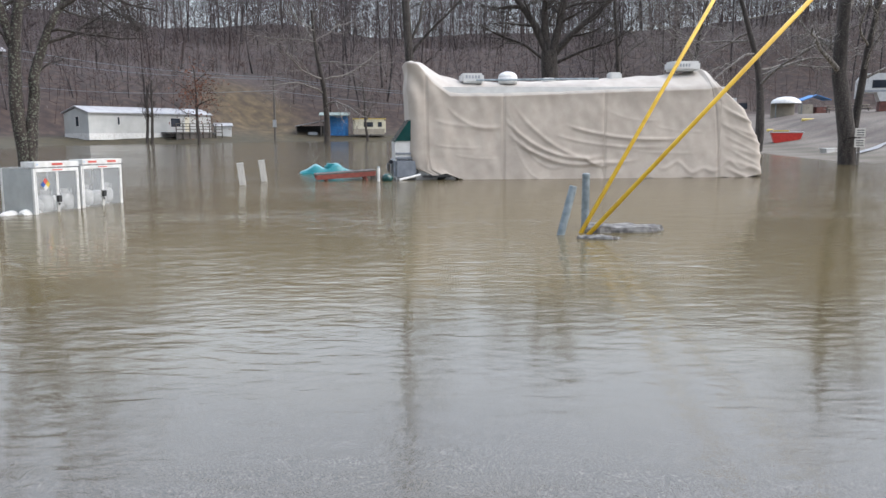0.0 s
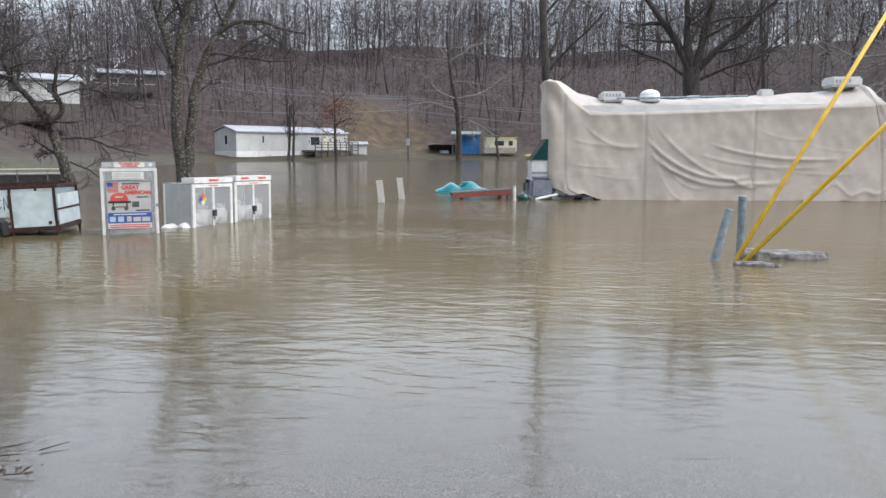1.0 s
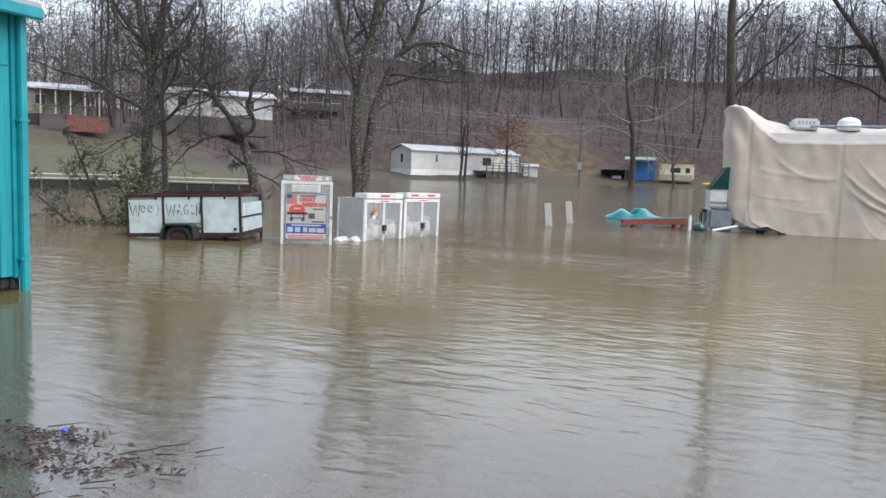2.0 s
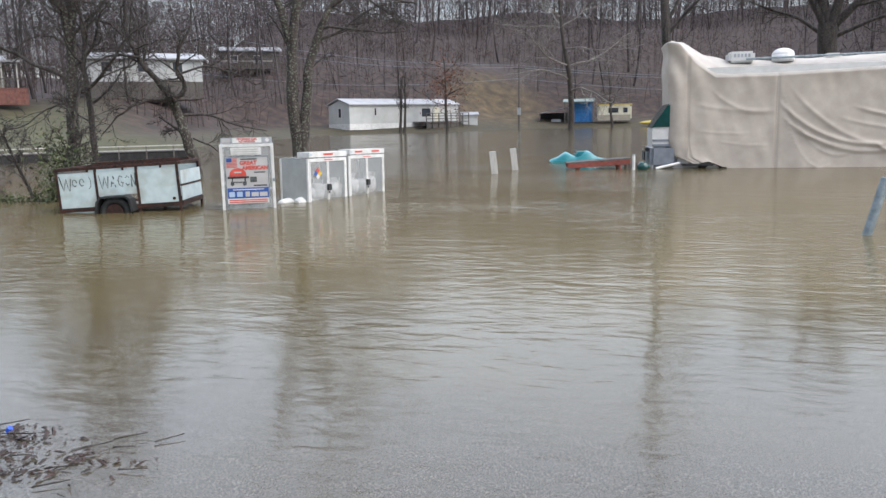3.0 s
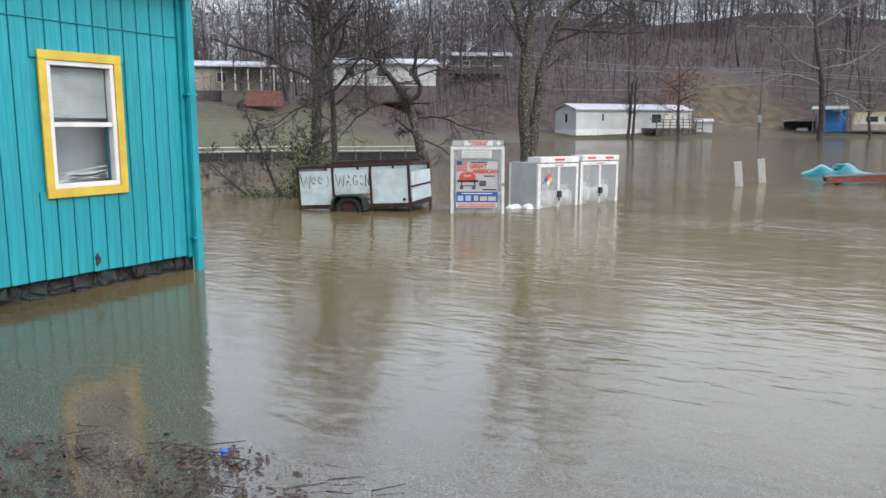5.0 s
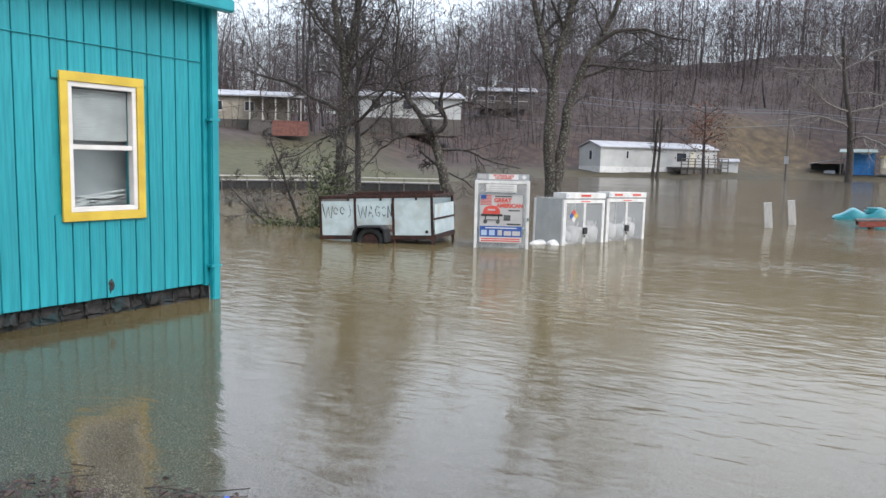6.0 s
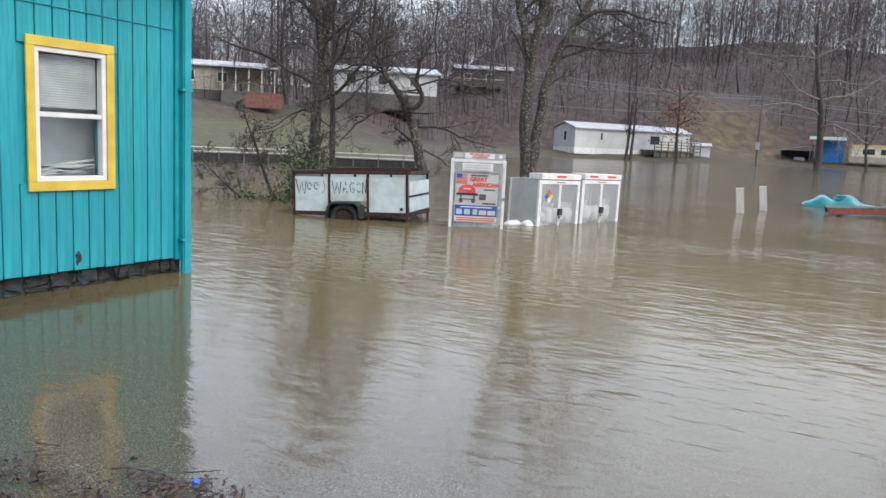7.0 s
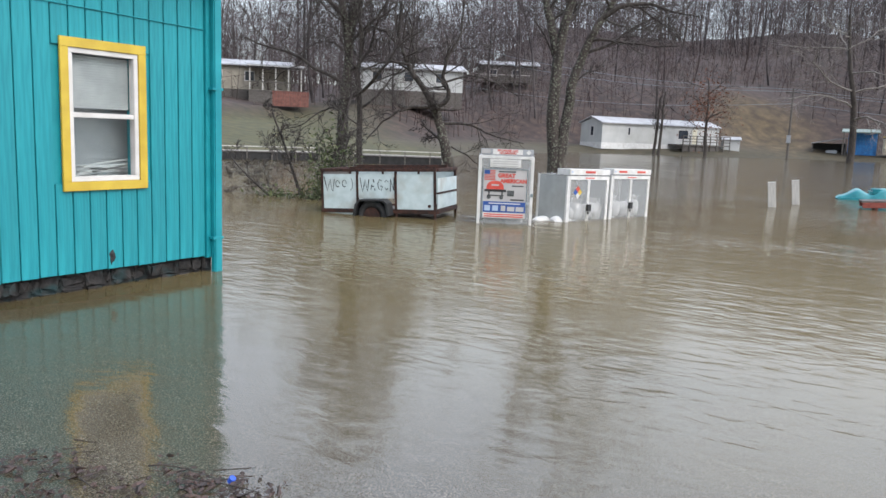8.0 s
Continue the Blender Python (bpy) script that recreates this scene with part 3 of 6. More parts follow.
# the fine twig mass of the woods
count = 370000
tops = np.array(spots)[rng.integers(len(spots), size=count)] + rng.normal(0, 3.0, (count, 2))
tz = ground_height(tops[:, 0], tops[:, 1])
mid = np.stack([tops[:, 0], tops[:, 1], tz + 1.5 + 20 * rng.beta(1.3, 1.5, count)], -1)
way = rng.normal(0, 1, (count, 3)) + np.array([0, 0, 0.9])
way /= np.linalg.norm(way, axis=1, keepdims=True)
wide = np.cross(way, rng.normal(0, 1, (count, 3)))
wide /= np.linalg.norm(wide, axis=1, keepdims=True)
half, thick = rng.uniform(0.4, 1.3, (count, 1)), rng.uniform(0.022, 0.05, (count, 1))
tv = np.stack([mid - way * half, mid + wide * thick, mid + way * half, mid - wide * thick], 1).reshape(-1, 3)
tagged(put_mesh("twigs", raw_mesh("twigs", tv, np.arange(count * 4).reshape(-1, 4)), TWIG), "fine grey twig mass of the bare winter woods", "twigs", kind="stuff")


# ---- teal building ----
def teal_building():
    """Wall face at local x = 0, running from y = -8.4 to the corner at y = 0; a window is cut into it."""
    b = thing("shop_building", pose(-3.19, 8.35, 0), "turquoise wooden building with yellow window trim, flooded at its stone base", "building")
    w0, w1, s0, s1, top = -1.64, -0.93, 1.0, 2.17, 3.25
    for y0, y1, z0, z1 in ((-8.4, w0, 0.19, top), (w1, -0.03, 0.19, top), (w0, w1, 0.19, s0), (w0, w1, s1, top)):
        part("wall", box(-0.16, y0, z0, -0.018, y1, z1), TEAL_TRIM, b)
    part("wall", box(-5.0, -8.4, -0.6, -0.17, -8.25, top), TEAL_TRIM, b)
    part("wall", box(-5.0, -0.15, 0.19, -0.17, -0.01, top), TEAL_TRIM, b)
    part("wall", box(-5.0, -8.24, -0.6, -4.85, -0.16, top), TEAL_TRIM, b)
    part("roof", prism([(-5.4, 3.2), (-2.5, 4.3), (0.22, 3.2), (0.22, 3.08), (-2.5, 4.16), (-5.4, 3.08)], "y", -8.9, 0.12), ROOF, b)
    part("soffit", box(-0.15, -8.6, 3.13, 0.16, 0.1, 3.165), TEAL_TRIM, b)
    part("gutter", box(0.16, -8.7, 3.02, 0.26, 0.12, 3.15, 0.015), TEAL_TRIM, b)
    rng = np.random.default_rng(3)
    pitch = 0.166
    n = 0
    shared = {}
    while n * pitch < 7.6:
        y1 = -0.13 - n * pitch
        y0 = y1 - pitch + 0.012
        n += 1
        spans = [(0.17, top - 0.12)]
        if y1 > w0 - 0.02 and y0 < w1 + 0.02:
            spans = [(0.17, s0 - 0.02), (s1 + 0.02, top - 0.12)]
        for z0, z1 in spans:
            key = (round(z0, 2), round(z1, 2))
            if key not in shared:
                bm = box(-0.018, 0, z0, 0.004, pitch - 0.012, z1, 0.003)
                shared[key] = bpy.data.meshes.new("siding_board")
                bm.to_mesh(shared[key])
                bm.free()
            ob = put_mesh("siding_board", shared[key], TEAL, b)
            ob.location = (rng.uniform(-0.001, 0.001), y0, rng.uniform(-0.006, 0.006))
    part("corner_board", box(-0.02, -0.125, 0.15, 0.03, -0.015, top - 0.1, 0.004), TEAL_TRIM, b)
    d = part("downspout", box(0.03, -0.075, -0.2, 0.1, 0.03, 3.1, 0.012), TEAL_TRIM, b)
    for z in (0.35, 1.9):
        part("strap", box(0.026, -0.1, z, 0.104, 0.04, z + 0.025), TEAL_TRIM, d)
    part("cable", tube((0.012, -7.5, 2.62), (0.012, -0.14, 2.5), 0.005, sides=6), TEAL_TRIM, b)
    # rough stone footing
    part("foundation", box(-5.0, -0.14, -0.6, -0.03, -0.02, 0.188), STONE, b)
    core = part("foundation", box(-0.2, -8.3, -0.6, -0.07, -0.04, 0.185), STONE, b)
    y = -8.2
    while y < -0.1:
        w = rng.uniform(0.08, 0.26)
        for z0, z1 in ((-0.25, rng.uniform(-0.02, 0.03)), (0.035, rng.uniform(0.15, 0.178))):
            bm = box(-0.08, y, z0, rng.uniform(-0.055, -0.012), min(y + w - 0.015, -0.06), z1, 0.018)
            for v in bm.verts:
                v.co += Vector(rng.uniform(-0.026, 0.026, 3))
            part("stone", bm, STONE, core)
        y += w
    bm = bmesh.new()
    bmesh.ops.create_icosphere(bm, subdivisions=2, radius=0.05, matrix=pose(0.0, -1.24, 0.28) @ Matrix.Diagonal((0.25, 0.7, 1.5, 1)))
    for v in bm.verts:
        v.co += Vector(rng.uniform(-0.009, 0.009, 3))
    part("knot_hole", bm, DARK, b, "ragged dark hole")
    # window
    w = part("window", box(-0.1, w0 + 0.004, s0 + 0.004, -0.085, w0 + 0.03, s1 - 0.004), VINYL, b, "white double-hung window in a yellow surround")
    o0, o1, t0, t1 = w0 - 0.078, w1 + 0.082, s0 - 0.082, s1 + 0.085
    for y0, y1, z0, z1 in ((o0, o1, s1, t1), (o0, o1, t0, s0), (o0, w0, s0, s1), (w1, o1, s0, s1)):
        part("casing", box(0.006, y0, z0, 0.032, y1, z1, 0.003), YELLOW, w, "yellow painted casing board")
    f = 0.045
    for y0, y1, z0, z1 in ((w0, w1, s1 - f, s1), (w0, w1, s0, s0 + f), (w0, w0 + f, s0 + f, s1 - f), (w1 - f, w1, s0 + f, s1 - f)):
        part("frame", box(-0.06, y0, z0, 0.018, y1, z1, 0.004), VINYL, w)
    mid = (s0 + s1) / 2 + 0.005
    part("meeting_rail", box(-0.03, w0 + f, mid - 0.022, 0.008, w1 - f, mid + 0.022, 0.003), VINYL, w)
    for z0, z1, x in ((mid + 0.022, s1 - f, -0.012), (s0 + f, mid - 0.022, -0.03)):
        g = part("pane", box(x - 0.004, w0 + f, z0, x, w1 - f, z1), GLASS, w)
        g.visible_shadow = False
    k = 0
    z = s1 - f - 0.012
    while z > mid + 0.08:
        bm = box(-0.075, w0 + f + 0.004, z - 0.021, -0.07, w1 - f - 0.004, z)
        bmesh.ops.rotate(bm, verts=bm.verts[:], cent=(-0.07, 0, z - 0.01), matrix=Matrix.Rotation(radians(24), 3, "Y"))
        part("blind_slat", bm, BLIND, w)
        z -= 0.022
        k += 1
    for k in range(7):
        bm = box(-0.08, w0 + f + 0.01, s0 + 0.06 + k * 0.012, -0.075, w1 - f - 0.02, s0 + 0.075 + k * 0.012)
        bmesh.ops.rotate(bm, verts=bm.verts[:], cent=(-0.07, w0 + 0.2, s0 + 0.1), matrix=Matrix.Rotation(radians(rng.uniform(-7, 9)), 3, "X"))
        part("blind_slat", bm, BLIND, w)
    # the pane's grey reflection, painted on a panel behind the glass
    part("reflection_panel", box(-0.32, w0 - 0.1, 0.8, -0.3, w1 + 0.1, 2.3), PANE_GREY, w)
    return b


teal_building()


# ---- gas cylinder cages ----
def cylinder(at, parent_label, lean=0.0, turn=0.0):
    """A white barbecue gas cylinder with its collar, valve and foot ring."""
    c = thing("gas_cylinder", pose(*at, lean, 0, turn), parent_label, "gas cylinder", "white gas cylinders in the cages")
    bm = bmesh.new()
    prof = [(0.0, 0.02), (0.1, 0.025), (0.145, 0.07), (0.153, 0.13), (0.153, 0.25), (0.14, 0.31), (0.095, 0.35), (0.03, 0.37), (0.0, 0.37)]
    rings = []
    for r, z in prof:
        rings.append([bm.verts.new((r * math.cos(a * math.pi / 8), r * math.sin(a * math.pi / 8), z)) for a in range(16)])
    for a, b in zip(rings, rings[1:]):
        for i in range(16):
            bm.faces.new((a[i], a[(i + 1) % 16], b[(i + 1) % 16], b[i]))
    bmesh.ops.remove_doubles(bm, verts=bm.verts[:], dist=1e-4)
    part("tank", bm, WHITE, c, smooth=True)
    part("foot_ring", tube((0, 0, 0), (0, 0, 0.04), 0.1), WHITE, c)
    for a in (0, 120, 240):
        bm = box(0.085, -0.06, 0.35, 0.095, 0.06, 0.45, 0.003)
        bmesh.ops.rotate(bm, verts=bm.verts[:], cent=(0, 0, 0), matrix=Matrix.Rotation(radians(a), 3, "Z"))
        part("collar", bm, WHITE, c)
    part("valve", tube((0, 0, 0.37), (0, 0, 0.43), 0.02), GALV, c)
    return c


def low_cage(m, width, label, diamond):
    """Front along local x from 0 to width at y = 0, depth 0.75 behind."""
    c = thing("cylinder_cage", m, label, "gas cage", "low gas cylinder cages")
    h, d, z0, e = 0.86, 0.75, -0.4, 0.045
    for x in (0, width - e):
        part("post", box(x, 0, z0, x + e, e, h, 0.004), WHITE, c)
        part("post", box(x, d - e, z0, x + e, d, h, 0.004), WHITE, c)
    part("rail", box(e, -0.005, h - 0.07, width - e, e - 0.008, h, 0.004), WHITE, c)
    part("rail", box(e, -0.005, z0, width - e, e - 0.008, z0 + 0.05, 0.004), WHITE, c)
    part("roof_panel", box(-0.01, -0.01, h + 0.002, width + 0.01, d, h + 0.02, 0.004), CAGE_MESH, c, "expanded metal roof panel")
    part("back_panel", box(e, d - 0.02, z0, width - e, d - 0.01, h), CAGE_MESH, c)
    for x, mat in ((0.012, SIDE_MESH), (width - 0.02, SIDE_MESH)):
        part("side_panel", box(x, e, z0 + 0.05, x + 0.006, d - e, h), mat, c, "grey expanded metal side")
    for k in (0, 1):
        x0 = e + k * (width - 2 * e) / 2 + 0.004
        x1 = x0 + (width - 2 * e) / 2 - 0.008
        dr = part("door", box(x0, 0.006, z0 + 0.06, x1, 0.012, h - 0.08), CAGE_MESH, c, "expanded metal door")
        for a, b in ((x0, x0 + 0.028), (x1 - 0.028, x1)):
            part("stile", box(a, -0.004, z0 + 0.056, b, 0.024, h - 0.074, 0.003), WHITE, dr)
    part("latch", box(width / 2 - 0.055, -0.05, 0.2, width / 2 + 0.055, -0.006, 0.33, 0.008), BLACK, c, "black lock box")
    part("padlock", box(width / 2 - 0.018, -0.035, 0.14, width / 2 + 0.018, -0.012, 0.185, 0.006), BLACK, c)
    s = part("header_sign", box(0.03, -0.016, h + 0.022, width - 0.01, 0.3, h + 0.125, 0.004), WHITE, c, "white header with red print")
    for a, b in (((0.38, 0.62),) if diamond else ((0.16, 0.36), (0.62, 0.84))):
        part("print_bar", box(width * a, -0.0205, h + 0.055, width * b, -0.0165, h + 0.095), RED, s)
    part("print_bar", box(width * 0.4, -0.0095, h - 0.045, width * 0.62, -0.0055, h - 0.025), RED, c)
    part("print_bar", box(0.06, -0.0205, h + 0.06, 0.11, -0.0165, h + 0.09), LIGHT_BLUE, s)
    if diamond:
        mark = part("hazard_diamond", box(0.16, 0.0, 0.44, 0.163, 0.004, 0.443), WHITE, c)
        cx, cz, r = 0.3, 0.555, 0.062
        for (dx, dz), mt in (((0, 1), RED), ((1, 0), YELLOW), ((0, -1), WHITE), ((-1, 0), BLUE)):
            x, z = cx + dx * r, cz + dz * r
            part("diamond_field", prism([(x - r + 0.003, z), (x, z - r + 0.003), (x + r - 0.003, z), (x, z + r - 0.003)], "y", -0.001, 0.004), mt, mark)
    return c


CAGE_TURN = 73.5
low_cage(pose(-2.47, 16.1, 0, 0, 1.0, CAGE_TURN), 1.24, "white steel gas cylinder cage with a hazard diamond, half under water", True)
low_cage(pose(-2.1, 17.36, 0, 0, 1.0, CAGE_TURN), 1.3, "white steel gas cylinder cage with red header print, half under water", False)
rg = np.random.default_rng(9)
for i, (u, dy, z, lean) in enumerate(((0.3, 0.3, -0.1, 82), (0.5, 0.24, -0.22, 12), (0.72, 0.32, -0.08, 85), (0.95, 0.26, -0.12, 60), (1.12, 0.26, -0.24, 5), (1.45, 0.34, -0.1, 82),
                                      (1.66, 0.24, -0.2, 15), (1.9, 0.3, -0.08, 80), (2.15, 0.3, -0.14, 65), (2.34, 0.26, -0.2, 12), (-0.12, 0.22, -0.26, 88), (-0.3, 0.5, -0.3, 84))):
    p = Matrix.LocRotScale((-2.47, 16.1, 0), Euler((0, 0, radians(CAGE_TURN))), None) @ Vector((u, dy, 0))
    cylinder((p.x, p.y, z + 0.2), "white gas cylinder afloat in the flooded cage", lean, CAGE_TURN + 90)


def tall_cage(m):
    """The tall cylinder cage with its poster: front along local x, 0.98 m wide, depth 0.78."""
    c = thing("poster_cage", m, "tall white gas cylinder cage with a barbecue poster on its door", "gas cage")
    w, d, h, z0, e = 0.97, 0.78, 1.2, -0.45, 0.05
    for x in (0, w - e):
        for y in (0, d - e):
            part("post", box(x, y, z0, x + e, y + e, h, 0.005), WHITE, c)
    part("rail", box(e, 0, h - 0.05, w - e, e, h, 0.004), WHITE, c)
    part("rail", box(e, d - e, h - 0.05, w - e, d, h, 0.004), WHITE, c)
    for x in (0, w - e):
        part("rail", box(x, e, h - 0.05, x + e, d - e, h, 0.004), WHITE, c)
    part("roof_panel", box(0, 0, h + 0.002, w, d, h + 0.018), CAGE_MESH, c)
    for x in (0.02, w - 0.026):
        part("side_panel", box(x, e, z0, x + 0.006, d - e, h - 0.05), CAGE_MESH, c, "pale expanded metal side")
    part("back_panel", box(e, d - 0.03, z0, w - e, d - 0.022, h - 0.05), CAGE_MESH, c)
    part("door", box(e + 0.004, 0.012, z0, w - e - 0.004, 0.018, h - 0.055), CAGE_MESH, c)
    part("shelf", box(e, 0.06, 0.33, w - e, d - 0.06, 0.345), GALV, c)
    s = part("header_sign", box(0.03, -0.012, h + 0.02, w - 0.02, 0.05, h + 0.12, 0.004), GREYBOX, c, "grey header with red lettering")
    part("sign_face", box(0.24, -0.017, h + 0.026, 0.76, -0.0125, h + 0.114), WHITE, s)
    letters("PROPANE GAS", 0.055, RED, s, pose(0.5, -0.02, h + 0.088, 90), 0.002)
    letters("NO SMOKING", 0.045, RED, s, pose(0.5, -0.02, h + 0.046, 90), 0.0015)
    part("sign_face", prism([(0.82, h + 0.07), (0.865, h + 0.028), (0.91, h + 0.07), (0.865, h + 0.112)], "y", -0.017, -0.0125), WHITE, s)
    part("print_bar", box(0.05, -0.017, h + 0.035, 0.2, -0.0125, h + 0.105), PAPER, s)
    n = part("notice", box(0.2, -0.006, h - 0.2, 0.74, 0.01, h - 0.06, 0.002), WHITE, c, "white notice with faded pink print")
    for k in range(3):
        part("print_bar", box(0.25, -0.01, h - 0.185 + k * 0.04, 0.69, -0.0065, h - 0.17 + k * 0.04), PAPER, n)
    p = part("poster", box(0.09, -0.008, 0.1, 0.86, 0.008, h - 0.23, 0.003), PAPER, c, "grey barbecue poster with a flag and red grill")
    for x0, x1, z0, z1 in ((0.085, 0.098, 0.1, h - 0.225), (0.852, 0.865, 0.1, h - 0.225), (0.099, 0.851, h - 0.238, h - 0.225)):
        part("poster_frame", box(x0, -0.016, z0, x1, -0.0085, z1), GALV, p)
    a, b = 0.105, 0.845
    part("blue_band", box(a, -0.0125, 0.21, b, -0.0085, 0.4), BLUE, p)
    part("red_print", box(a, -0.0125, 0.115, b, -0.0085, 0.2), WHITE, p)
    for k in range(2):
        part("print_bar", box(a + 0.02, -0.0165, 0.128 + k * 0.036, b - 0.03, -0.013, 0.148 + k * 0.036), RED, p)
    for k, (u, v) in enumerate(((0.13, 0.23), (0.27, 0.37), (0.42, 0.5), (0.53, 0.66), (0.68, 0.82))):
        part("print_bar", box(u, -0.0165, 0.235, v, -0.013, 0.33 if k < 3 else 0.315), LIGHT_BLUE if k < 2 else PAPER, p)
    part("print_bar", box(0.2, -0.0165, 0.36, 0.76, -0.013, 0.375), WHITE, p)
    letters("GREAT", 0.098, RED, p, pose(0.5, -0.012, 0.855, 90), 0.005)
    letters("AMERICAN", 0.094, RED, p, pose(0.622, -0.012, 0.762, 90), 0.005)
    for u, v, z in ((0.36, 0.66, 0.915), (0.6, 0.8, 0.67)):
        part("print_bar", box(u, -0.0125, z, v, -0.0085, z + 0.022), FADED, p)
    part("print_bar", box(0.58, -0.0125, 0.425, 0.82, -0.0085, 0.45), BLACK, p)
    for k in range(7):
        part("flag_stripe", box(0.11 + (0.1 if k > 3 else 0), -0.0125, 0.775 + k * 0.026, 0.3, -0.0085, 0.788 + k * 0.026), RED, p)
    part("flag_canton", box(0.11, -0.0125, 0.878, 0.207, -0.0085, 0.948), BLUE, p)
    part("grill_lid", prism([(0.15 + 0.155 * (1 - math.cos(t * math.pi / 8)), 0.615 + 0.15 * math.sin(t * math.pi / 8) ** 0.7) for t in range(9)], "y", -0.017, -0.013), RED, p)
    part("grill_body", box(0.12, -0.0165, 0.575, 0.5, -0.013, 0.612), BLACK, p)
    part("grill_mark", box(0.24, -0.021, 0.675, 0.37, -0.0175, 0.7), PAPER, p)
    part("grill_leg", box(0.17, -0.0165, 0.5, 0.46, -0.013, 0.515), BLACK, p)
    for u in (0.2, 0.42):
        part("grill_wheel", tube((u, -0.0175, 0.475), (u, -0.0125, 0.475), 0.035, 0.035, 12), FADED, p)
    for u in (0.19, 0.42):
        part("grill_leg", box(u, -0.0125, 0.516, u + 0.022, -0.009, 0.574), BLACK, p)
    part("grill_cart", box(0.52, -0.0125, 0.5, 0.64, -0.009, 0.6), FADED, p)
    part("latch", box(w - 0.045, -0.03, 0.5, w + 0.005, -0.003, 0.56, 0.008), GALV, c)
    return c


tall_cage(pose(-3.54, 14.64, 0, 0, 0, 28))
for i, (u, v, z, lean) in enumerate(((0.12, 0.3, -0.05, 85), (0.5, 0.4, -0.2, 10), (0.45, 0.25, -0.08, 80))):
    p = Matrix.LocRotScale((-3.54, 14.64, 0), Euler((0, 0, radians(28))), None) @ Vector((u, v, 0))
    cylinder((p.x, p.y, z + 0.1), "white gas cylinder afloat inside the tall cage", lean, 118)


